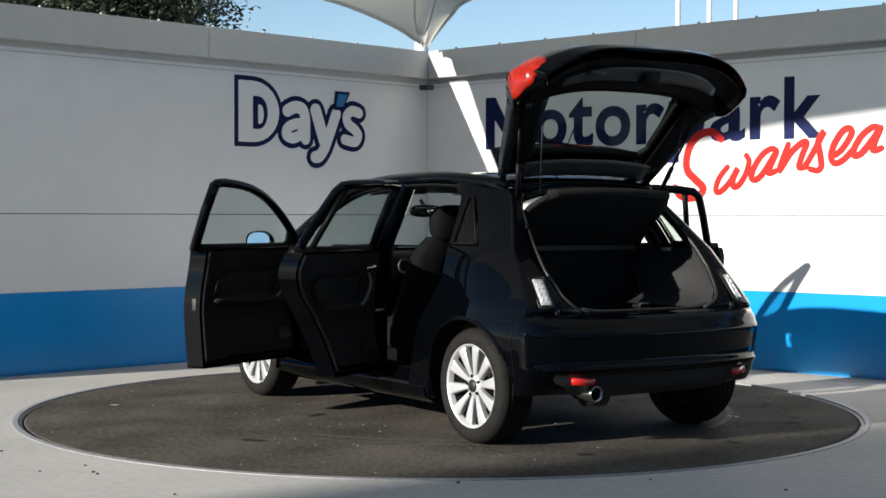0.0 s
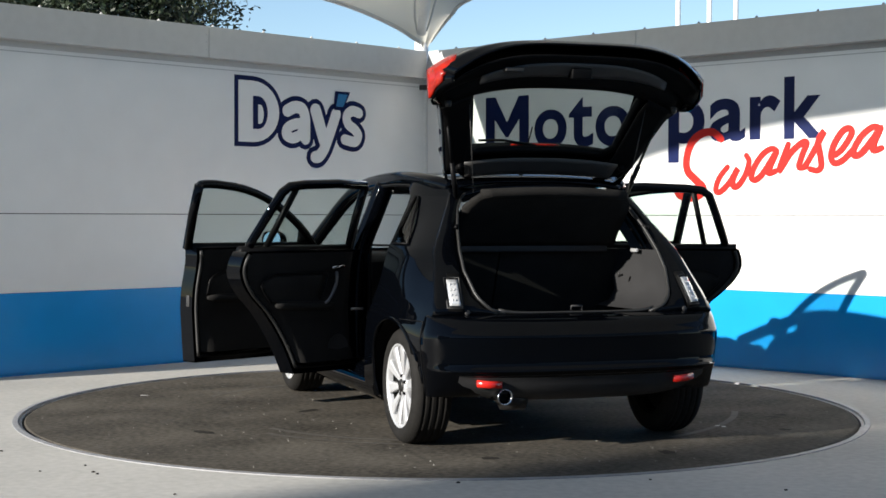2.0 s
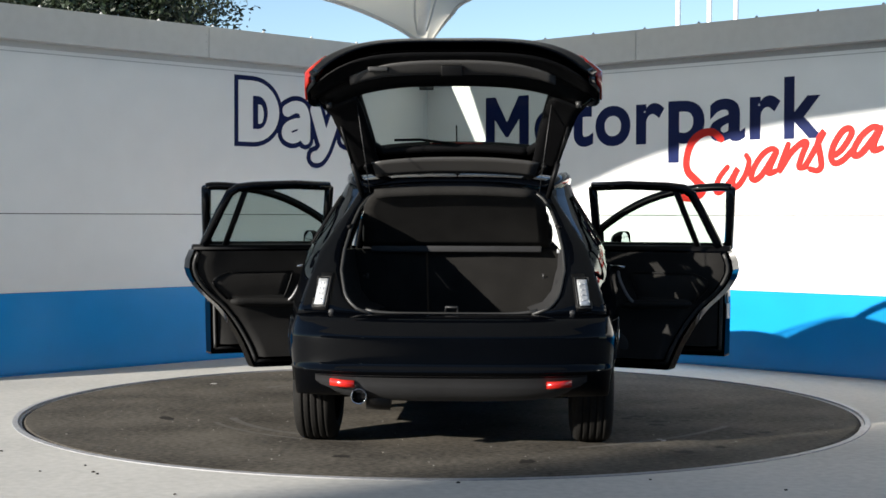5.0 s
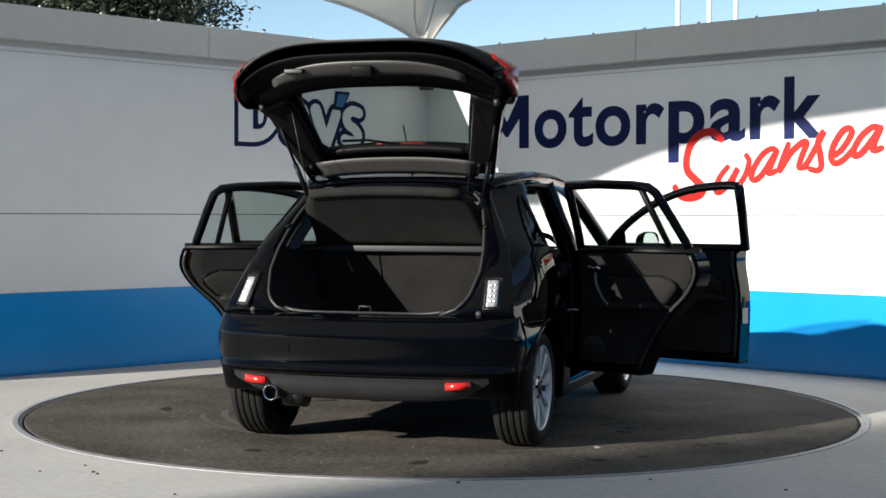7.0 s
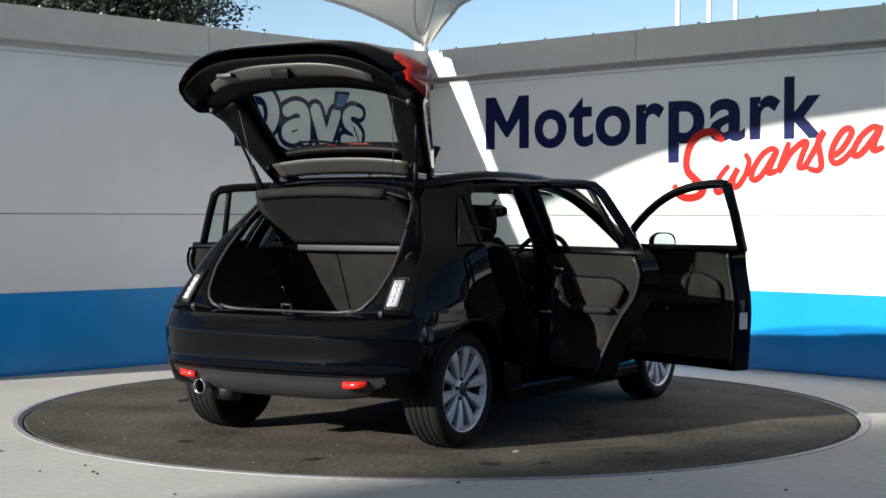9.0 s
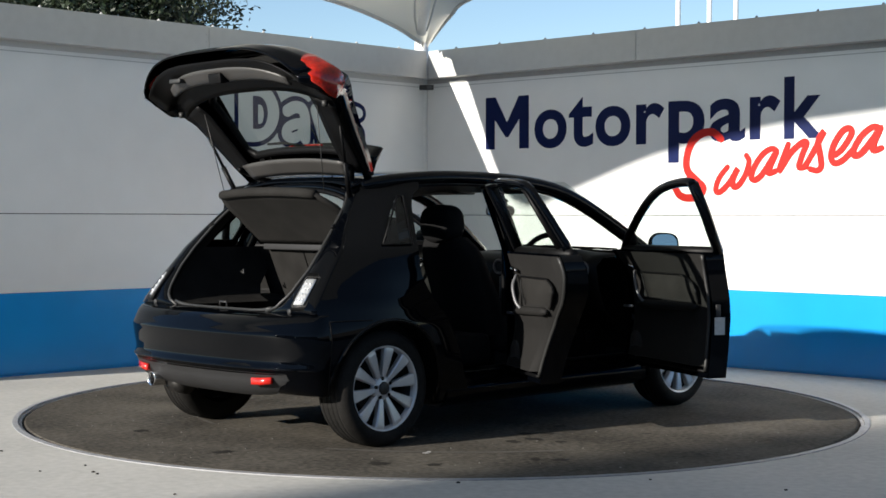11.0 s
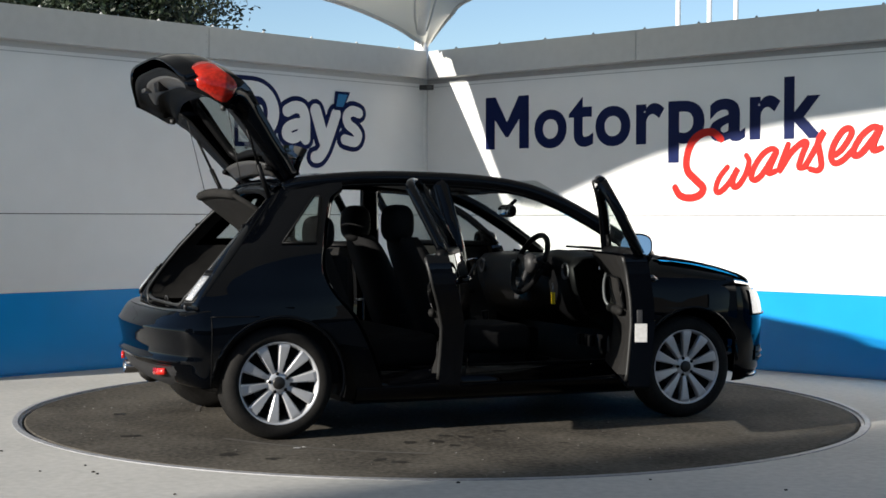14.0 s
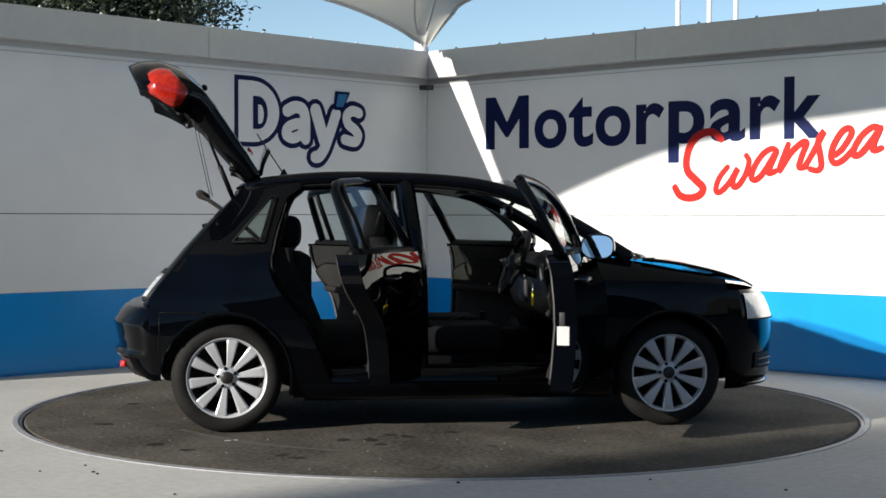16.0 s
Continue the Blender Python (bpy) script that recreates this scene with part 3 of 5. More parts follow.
def side(x, z):
    """Half the car's width at x and height z."""
    low = smoothly(HALF, x) * lerp(FLARE, min(z, 1.0))
    tail = min(max((0.05 - x) / 0.5, 0.0), 1.0)
    tail = tail * tail * (3 - 2 * tail)
    low *= 1 - 0.10 * tail * min(max((z - 0.56) / 0.36, 0.0), 1.0)
    low += 0.018 * math.exp(-((z - 0.56) / 0.15) ** 2) * (math.exp(-(x / 0.40) ** 2) + math.exp(-((x - 2.469) / 0.40) ** 2))
    # the cabin draws in towards the windscreen
    nose_in = min(max((x - 1.25) / 0.75, 0.0), 1.0)
    high = min(max((z - 0.80) / 0.18, 0.0), 1.0)
    low -= 0.078 * nose_in * nose_in * (3 - 2 * nose_in) * high * high * (3 - 2 * high)
    # the cabin draws in strongly towards the tail
    if z > 0.74 and x < 0.40:
        r = min((0.40 - x) / (0.40 - lerp(REAR_EDGE, z)), 1.15)
        low -= lerp(TAIL_IN, z) * r ** 1.5
    if z <= 1.0:
        return low
    f = (z - 1.0) / 0.38
    top = lerp(SIDE_TOP, x) - (lerp(TAIL_IN, z) * r ** 1.5 if x < 0.40 else 0.0)
    return low + (top - low) * (f * 0.86 + 0.14 * f * f)


ARCH = 0.352


def skin_rows(zs, x_from, x_to, n, s, out=0.0):
    rows = []
    for z in zs:
        a, b = x_from(z), x_to(z)
        rows.append([(a + (b - a) * k / n, s * (side(a + (b - a) * k / n, z) + out), z) for k in range(n + 1)])
    return rows


def steps(a, b, n):
    return [a + (b - a) * k / n for k in range(n + 1)]


INNER_EDGE = [(0.60, -0.36), (0.66, -0.40), (0.69, -0.46), (0.74, -0.445), (0.85, -0.36), (1.0, -0.235), (1.15, -0.100), (1.25, 0.0), (1.33, 0.085), (1.385, 0.16)]
REAR_EDGE = [(0.60, -0.36), (0.66, -0.385), (0.69, -0.425), (0.74, -0.400), (0.85, -0.312), (1.0, -0.190), (1.15, -0.065), (1.25, 0.020), (1.33, 0.095), (1.385, 0.16)]
DOOR_EDGE = [(0.20, 0.60), (0.30, 0.55), (0.45, 0.49), (0.643, 0.385), (0.76, 0.285), (0.878, 0.228), (1.0, 0.238), (1.15, 0.280), (1.29, 0.338), (1.34, 0.42)]


def rear_x(z):
    return -0.36 if z < 0.66 else lerp(REAR_EDGE, z)


def door_x(z):
    return smoothly(DOOR_EDGE, z)


def arch_x(z, c, sgn):
    return c + sgn * math.sqrt(max(ARCH ** 2 - (z - 0.30) ** 2, 0.0))


def arch_lip(c, s, name="arch_lip"):
    lo, hi = (-14, 172) if c < 1 else (4, 194)
    pts = []
    for k in range(29):
        a = math.radians(lo + (hi - lo) * k / 28)
        x, z = c + ARCH * math.cos(a), 0.30 + ARCH * math.sin(a)
        pts.append((x, s * (side(x, max(z, 0.2)) - 0.002), z))
    P(name, tube(pts, 0.011, 6), PAINT)
    in0, in1 = (-14, 148) if c < 1 else (25, 194)
    rows = [[(c + (ARCH + 0.004) * math.cos(a), s * y, 0.30 + (ARCH + 0.004) * math.sin(a)) for a in (math.radians(in0 + (in1 - in0) * k / 28) for k in range(29))] for y in (0.845, 0.70, 0.50)]
    rows.append([(c + 0.05 * math.cos(a), s * 0.49, 0.34 + 0.05 * math.sin(a)) for a in (math.radians(in0 + (in1 - in0) * k / 28) for k in range(29))])
    P("wheel_arch_liner", sheet(rows), TRIM)


def quarter(s):
    zs = steps(0.20, 0.44, 5) + [0.50, 0.55, 0.59, 0.62, 0.638, 0.648, 0.652]
    bm = sheet(skin_rows([0.285, 0.31, 0.35] + zs[5:], rear_x, lambda z: arch_x(z, 0, -1), 8, s))
    sheet(skin_rows(zs, lambda z: arch_x(z, 0, 1), door_x, 6, s), bm)
    sheet(skin_rows([0.652, 0.665, 0.68, 0.70, 0.74, 0.77, 0.80, 0.84, 0.88, 0.92, 0.96, 1.0], rear_x, door_x, 20, s), bm)
    sheet(skin_rows([1.0, 1.02, 1.035], rear_x, door_x, 20, s), bm)
    up = [1.035, 1.08, 1.13, 1.18, 1.23, 1.285]
    sheet(skin_rows(up, rear_x, lambda z: 0.03 + 0.215 * (z - 1.035) / 0.25, 7, s), bm)
    sheet(skin_rows(up, lambda z: 0.205 + 0.07 * (z - 1.035) / 0.25, door_x, 3, s), bm)
    sheet(skin_rows([1.285, 1.33, 1.385], rear_x, door_x, 14, s), bm)
    bmesh.ops.remove_doubles(bm, verts=bm.verts, dist=0.0015)
    P("rear_wing", bm, PAINT)
    arch_lip(0.0, s)
    P("bumper_joint", tube([(-0.36, s * (side(-0.36, z) + 0.001), z) for z in steps(0.29, 0.655, 8)], 0.003, 5), TRIM)
    P("bumper_joint", tube([(x, s * (side(x, 0.655) + 0.001), 0.655) for x in steps(-0.36, -0.12, 8)], 0.003, 5), TRIM)
    # jamb of the door opening
    jamb = [[(door_x(z) + dx, s * (side(door_x(z), z) - dy), z) for z in steps(0.22, 1.33, 24)] for dx, dy in ((0.0, 0.003), (0.028, 0.03), (0.034, 0.075), (0.02, 0.16))]
    P("door_jamb", sheet(jamb), PAINT)
    P("door_seal", tube([(door_x(z) + 0.036, s * (side(door_x(z), z) - 0.075), z) for z in steps(0.28, 1.32, 24)], 0.011, 6), TRIM)
    # quarter window: dark glass in a trim frame
    tri = [(0.03, 1.035), (0.245, 1.285), (0.275, 1.285), (0.205, 1.035)]
    rows = []
    for f in steps(0, 1, 6):
        z = 1.035 + 0.25 * f
        a, b = 0.03 + 0.215 * f, 0.205 + 0.07 * f
        rows.append([(a + (b - a) * k / 4, s * (side(a + (b - a) * k / 4, z) + 0.003), z) for k in range(5)])
    P("quarter_window", sheet(rows), HATCH_PANE, label="dark fixed quarter window")
    loop = [(x, s * (side(x, z) + 0.010), z) for x, z in tri + tri[:1]]
    P("window_trim", tube(loop, 0.006, 6), TRIM)


def fender(s):
    top = [(2.05, 0.965), (2.3, 0.925), (2.5, 0.888), (2.7, 0.845), (2.80, 0.825), (2.92, 0.785)]
    def zt(x):
        return lerp(top, x)
    zs = steps(0.22, 0.44, 5) + [0.50, 0.55, 0.59, 0.62, 0.638, 0.648, 0.652]
    bm = sheet(skin_rows(zs, lambda z: 2.058, lambda z: arch_x(z, 2.469, -1), 5, s))
    sheet(skin_rows(zs, lambda z: arch_x(z, 2.469, 1), lambda z: 2.80, 6, s), bm)
    xs = steps(2.058, 2.80, 22)
    sheet([[(x, s * (side(x, z) - 0.035 * f ** 6), z) for x in xs for z in (0.652 + (zt(x) - 0.652) * f,)] for f in (0, 0.2, 0.4, 0.55, 0.7, 0.82, 0.9, 0.96, 1.0)], bm)
    bmesh.ops.remove_doubles(bm, verts=bm.verts, dist=0.0015)
    P("front_wing", bm, PAINT)
    arch_lip(2.469, s)
    P("front_door_jamb", sheet([[(2.058 + dx, s * (side(2.058, z) - 0.004 - dy), z) for z in steps(0.22, 0.95, 8)] for dx, dy in ((0.0, 0.0), (-0.01, 0.05), (-0.005, 0.13))]), PAINT)


def bumper_row(cx, sx, z, depth, n=3.0, yw=None, count=40):
    yw = yw if yw is not None else side(cx, z)
    row = []
    for k in range(count + 1):
        a = -math.pi / 2 + math.pi * k / count
        c, s = math.cos(a), math.sin(a)
        row.append((cx + sx * depth * abs(c) ** (2 / n), yw * math.copysign(abs(s) ** (2 / n), s), z))
    return row


def rear_bumper():
    profile = [(0.285, 0.120), (0.30, 0.165), (0.33, 0.205), (0.365, 0.238), (0.395, 0.262), (0.409, 0.281), (0.420, 0.288), (0.431, 0.284), (0.441, 0.268), (0.46, 0.263), (0.50, 0.271), (0.54, 0.281), (0.574, 0.290), (0.587, 0.292), (0.597, 0.288), (0.608, 0.277), (0.628, 0.263), (0.650, 0.247), (0.668, 0.228), (0.678, 0.205)]
    P("rear_bumper", sheet([bumper_row(-0.36, -1, z, d, 2.4) for z, d in profile]), PAINT)
    shelf = [bumper_row(-0.36, -1, 0.678, 0.21, 2.4), bumper_row(-0.36, -1, 0.687, 0.17, 2.4, yw=0.79), bumper_row(-0.36, -1, 0.690, 0.10, 2.4, yw=0.74)]
    P("bumper_shelf", sheet(shelf), PAINT)
    low = [(0.0, 0.125), (0.12, 0.165), (0.35, 0.205), (0.65, 0.235), (0.95, 0.250), (1.0, 0.262)]
    rows = []
    for f, d in low:
        row = []
        for x, y, z in bumper_row(-0.36, -1, 0.0, d, 2.4, yw=0.80)[8:-8]:
            z0 = 0.262 + 0.06 * (abs(y) / 0.66) ** 4
            row.append((x - 0.008, y, z0 + (0.400 - z0) * f))
        rows.append(row)
    P("diffuser", sheet(rows), GREY_TRIM, label="dark grey textured lower bumper panel")
    P("bumper_moulding", tube(bumper_row(-0.36, -1, 0.420, 0.282, 2.4)[6:-6], 0.007, 6), PAINT)
    for s in (1, -1):
        rows = [[(x - 0.004, s * y, z + dz) for x, y, dz in ((-0.583, 0.470, 0), (-0.572, 0.53, 0.002), (-0.554, 0.590, 0.008))] for z in (0.338, 0.352, 0.372)]
        P("rear_reflector", sheet(rows), ORANGE_LENS, label="red bumper reflector", thick=0.02)
        P("grommet", lathe([(0.0, -0.004), (0.014, -0.004), (0.016, 0.004), (0.0, 0.008)], 12, "X"), GREY_TRIM).matrix_basis = OFF @ Matrix.Translation((-0.455, s * 0.60, 0.70))
    pipe = lathe([(0.030, 0.16), (0.033, 0.02), (0.037, 0.0), (0.040, 0.006), (0.040, 0.16)], 24, "X")
    P("exhaust_pipe", pipe, CHROME, label="chrome exhaust tailpipe").matrix_basis = OFF @ Matrix.Translation((-0.585, 0.449, 0.293))
    P("exhaust_bore", lathe([(0.0, 0.05), (0.032, 0.05), (0.032, 0.16)], 20, "X"), TRIM).matrix_basis = OFF @ Matrix.Translation((-0.585, 0.449, 0.293))


def tail(s):
    """The body face beside the boot opening, with its fixed lamp."""
    inner = [(0.690, 0.40), (0.72, 0.485), (0.78, 0.535), (0.90, 0.565), (1.0, 0.560), (1.12, 0.535), (1.22, 0.500), (1.29, 0.450), (1.325, 0.36)]
    zs = [r[0] for r in inner]
    def across(z, f):
        """x on the tail face, f running from the wing's edge to the boot opening."""
        k = 1 - (1 - f) ** 2
        return lerp(REAR_EDGE, z) * (1 - k) + lerp(INNER_EDGE, z) * k
    rows = []
    for f, dx in ((0, 0.0), (0.10, -0.004), (0.25, -0.004), (0.5, -0.003), (0.75, 0.0), (0.9, 0.010), (1.0, 0.026)):
        rows.append([(across(z, f) + dx, s * (side(lerp(REAR_EDGE, z), z) * (1 - f) + lerp(inner, z) * f), z) for z in zs])
    P("tail_panel", sheet(rows), PAINT, thick=0.006)
    P("boot_seal", tube([(lerp(INNER_EDGE, z) + 0.012, s * lerp(inner, z), z) for z in steps(0.690, 1.325, 24)], 0.009, 8), SEAL, label="grey rubber boot seal")
    # boot side lining
    rows = [[(lerp(INNER_EDGE, z) + dx, s * max(lerp(inner, z) - dy, 0.2), z) for z in zs if z < 1.01] for dx, dy in ((0.03, 0.0), (0.10, -0.03), (0.35, 0.0), (0.62, 0.02))]
    P("boot_lining", sheet(rows), CARPET if s > 0 else GREY_TRIM)
    rows = [[(lerp(INNER_EDGE, z) + dx, s * max(lerp(inner, z) - dy, 0.2), z) for z in zs if z > 0.99] for dx, dy in ((0.03, 0.0), (0.07, -0.02), (0.11, -0.03))]
    P("pillar_lining", sheet(rows), CARPET if s > 0 else GREY_TRIM)
    # lamp: a slim upright lens in a dark stepped surround
    def on_lamp(u, f, out):
        z = 0.728 + 0.140 * f
        return (across(z, 0.62 - 0.50 * u) - 0.004 - out, s * (0.632 + 0.062 * u - 0.016 * f), z)
    back_plate = P("lamp_surround", sheet([[on_lamp(u, f, 0.004) for u in steps(-0.25, 1.3, 6)] for f in steps(-0.14, 1.14, 6)]), TRIM, thick=0.012)
    lamp = P("fixed_tail_lamp", sheet([[on_lamp(u, f, 0.016) for u in steps(0.10, 0.90, 4)] for f in steps(0.06, 0.94, 5)]), CLEAR_LENS, label="clear rectangular fixed tail lamp", thick=0.010)
    for f in (0.24, 0.42, 0.60, 0.78):
        for u in (0.42, 0.68):
            q = on_lamp(u, f, 0.023)
            P("lamp_cell", box(q[0] - 0.002, q[0] + 0.004, q[1] - 0.006, q[1] + 0.006, q[2] - 0.007, q[2] + 0.007, 0.002, 1), STEEL, lamp).matrix_basis = Matrix()
    rim = [on_lamp(u, f, 0.014) for u, f in ((-0.05, -0.02), (1.05, -0.02), (1.05, 1.02), (-0.05, 1.02), (-0.05, -0.02))]
    P("lamp_frame", tube(rim, 0.004, 6), SEAL)
    P("latch_pin", tube([(-0.10, s * 0.53, 1.13), (-0.135, s * 0.548, 1.12)], 0.011, 8), TRIM)


def roof():
    zc = [(0.08, 1.345), (0.2, 1.385), (0.45, 1.408), (0.8, 1.418), (1.1, 1.405), (1.35, 1.375), (1.55, 1.33)]
    rows = []
    for x in steps(0.10, 1.56, 24):
        w = side(x, 1.38) + 0.005
        z = smoothly(zc, x)
        rows.append([(x - 0.05 * (k / 10) ** 2, w * k / 10, z + 0.012 - 0.035 * abs(k / 10) ** 3) for k in range(-10, 11)])
    P("roof", sheet(rows), PAINT, thick=0.012)
    P("headlining", sheet([[(x, y, z - 0.03) for x, y, z in r[1:-1]] for r in rows[1:-1]]), SEAL)
    # rear header of the boot opening
    P("boot_header", tube([(0.085 - 0.03 * abs(y), y, 1.335 - 0.06 * (abs(y) / 0.46) ** 3) for y in steps(-0.47, 0.47, 16)], 0.024, 8), PAINT)
    P("header_trim", tube([(0.06 - 0.03 * abs(y), y, 1.318 - 0.06 * (abs(y) / 0.46) ** 3) for y in steps(-0.45, 0.45, 16)], 0.012, 8), TRIM)
    mast = P("aerial", lathe([(0.030, 0.0), (0.020, 0.025), (0.006, 0.05), (0.0, 0.055)], 12, "Z"), TRIM)
    mast.matrix_basis = OFF @ Matrix.Translation((0.33, 0.0, 1.405))
    P("aerial_rod", tube([(0.0, 0, 0.02), (-0.16, 0, 0.26)], 0.004, 6), TRIM, mast)
    for s in (1, -1):
        rail = curve([(2.26, s * 0.745, 0.945), (1.98, s * 0.685, 1.12), (1.70, s * 0.640, 1.268), (1.45, s * 0.615, 1.348), (1.1, s * 0.603, 1.385), (0.6, s * 0.598, 1.392), (0.25, s * 0.548, 1.365), (0.12, s * 0.490, 1.335)], 40)
        P("roof_arch", tube([Vector((q.x, q.y - s * 0.006, q.z - 0.006)) for q in rail], 0.043, 10), PAINT)
        P("window_seal", tube([Vector((q.x + 0.004, q.y + s * 0.008, q.z - 0.040)) for q in rail[3:-4]], 0.010, 6), TRIM)
        P("seal_edge", tube([Vector((q.x, q.y + s * 0.020, q.z - 0.034)) for q in rail[4:-5]], 0.005, 6), SEAL)
        pillar = [(0.985, s * 0.585, 1.365), (1.005, s * 0.645, 1.20), (1.030, s * 0.715, 1.0), (1.045, s * 0.735, 0.8), (1.05, s * 0.740, 0.5), (1.05, s * 0.735, 0.28)]
        P("b_pillar", tube(curve(pillar, 20), 0.058, 12), PAINT)
        P("belt_trim", box(1.00, 1.08, s * 0.66, s * 0.685, 0.62, 1.10, 0.01), TRIM)
        sill = [[(x, s * y, z) for x in steps(0.42, 2.14, 16)] for y, z in ((0.70, 0.335), (0.76, 0.35), (0.795, 0.34), (0.825, 0.29), (0.830, 0.24), (0.815, 0.20), (0.76, 0.165), (0.60, 0.17))]
        P("sill", sheet(sill), PAINT)
        P("sill_plate", box(0.75, 2.0, s * 0.715, s * 0.765, 0.345, 0.356, 0.004), TRIM)


def screen():
    rows = []
    for f in steps(0, 1, 10):
        x, z = 2.30 - 0.72 * f, 0.945 + 0.405 * f - 0.0
        w = 0.735 - 0.115 * f
        rows.append([(x + 0.10 * (1 - (k / 8) ** 2) * (1 - 0.5 * f), w * k / 8, z + 0.035 * math.sin(math.pi * f * 0.6) + 0.01 * (1 - (k / 8) ** 2)) for k in range(-8, 9)])
    P("windscreen", sheet(rows), CLEAR_PANE)
    P("scuttle", sheet([[(x + 0.10 * (1 - (k / 8) ** 2), 0.75 * k / 8, z) for k in range(-8, 9)] for x, z in ((2.28, 0.93), (2.33, 0.945), (2.40, 0.945))]), TRIM)
    stalk = P("rear_view_mirror", pad(1.68, 0.0, 1.212, 0.022, 0.120, 0.040), TRIM)
    P("mirror_glass", box(1.656, 1.659, -0.088, 0.088, 1.190, 1.234, 0.001, 1), MIRROR, stalk)
    P("mirror_stalk", tube([(1.685, 0, 1.235), (1.74, 0, 1.28)], 0.012, 8), TRIM, stalk)
    for s in (1, -1):
        P("sun_visor", box(1.42, 1.62, s * 0.16, s * 0.52, 1.315, 1.335, 0.008), SEAL)


def nose():
    def fr(z, d):
        """A level line round the front, d being its reach past x = 2.92."""
        return bumper_row(2.80, 1, z, d + 0.12, 2.06, side(2.80, z))
    zt = [(2.30, 0.940), (2.5, 0.918), (2.7, 0.880), (2.85, 0.840), (2.97, 0.800), (3.10, 0.750)]
    rows = []
    for f in steps(0, 1, 20):
        x = 2.32 + 0.70 * f
        w = side(min(x, 2.80), 0.90 - 0.10 * f) - 0.03 - 0.025 * f
        if x > 2.80:
            w *= (1 - min((x - 2.80) / 0.32, 1.0) ** 2.06 * 0.76) ** (1 / 2.06)
        rows.append([(x + 0.10 * (1 - (k / 10) ** 2), w * k / 10, smoothly(zt, x + 0.10 * (1 - (k / 10) ** 2) * 0.6) + 0.030 * (1 - abs(k / 10) ** 3) - 0.004) for k in range(-10, 11)])
    P("bonnet", sheet(rows), PAINT, thick=0.012)
    prof = [(0.20, 0.20), (0.225, 0.30), (0.27, 0.335), (0.33, 0.330), (0.42, 0.338), (0.50, 0.345), (0.58, 0.335), (0.66, 0.305), (0.72, 0.265), (0.765, 0.20)]
    P("front_bumper", sheet([fr(z, d) for z, d in prof]), PAINT)
    P("splitter", tube([(x + 0.004, y, z) for x, y, z in fr(0.225, 0.305)[3:-3]], 0.011, 6), PAINT)
    grille = P("grille", sheet([[(x + 0.006, y, z) for x, y, z in fr(z, d)[17:24]] for z, d in ((0.30, 0.335), (0.45, 0.343), (0.58, 0.336), (0.68, 0.295))]), TRIM)
    for z, d in ((0.36, 0.340), (0.44, 0.345), (0.52, 0.346), (0.60, 0.335)):
        P("grille_bar", tube([(x + 0.009, y, zz) for x, y, zz in fr(z, d)[17:24]], 0.005, 6), CHROME, grille)
    for s in (1, -1):
        cut = slice(3, 12) if s < 0 else slice(29, 38)
        lamp = P("headlamp", sheet([[(x + 0.012, y * 1.006, z) for x, y, z in fr(z, d)[cut]] for z, d in ((0.60, 0.330), (0.66, 0.305), (0.72, 0.268), (0.745, 0.235))]), CLEAR_LENS, label="clear front headlamp")
        P("lamp_surround", tube([(x + 0.012, y * 1.008, z) for x, y, z in fr(0.598, 0.331)[cut]], 0.006, 6), TRIM, lamp)
        fog = P("air_intake", sheet([[(x + 0.008, y * 1.004, z) for x, y, z in fr(z, d)[slice(5, 11) if s < 0 else slice(30, 36)]] for z, d in ((0.31, 0.332), (0.40, 0.337))]), TRIM)
        for z in (0.33, 0.365):
            P("intake_slat", tube([(x + 0.014, y * 1.006, zz) for x, y, zz in fr(z, 0.334)[slice(5, 11) if s < 0 else slice(30, 36)]], 0.005, 6), GREY_TRIM, fog)


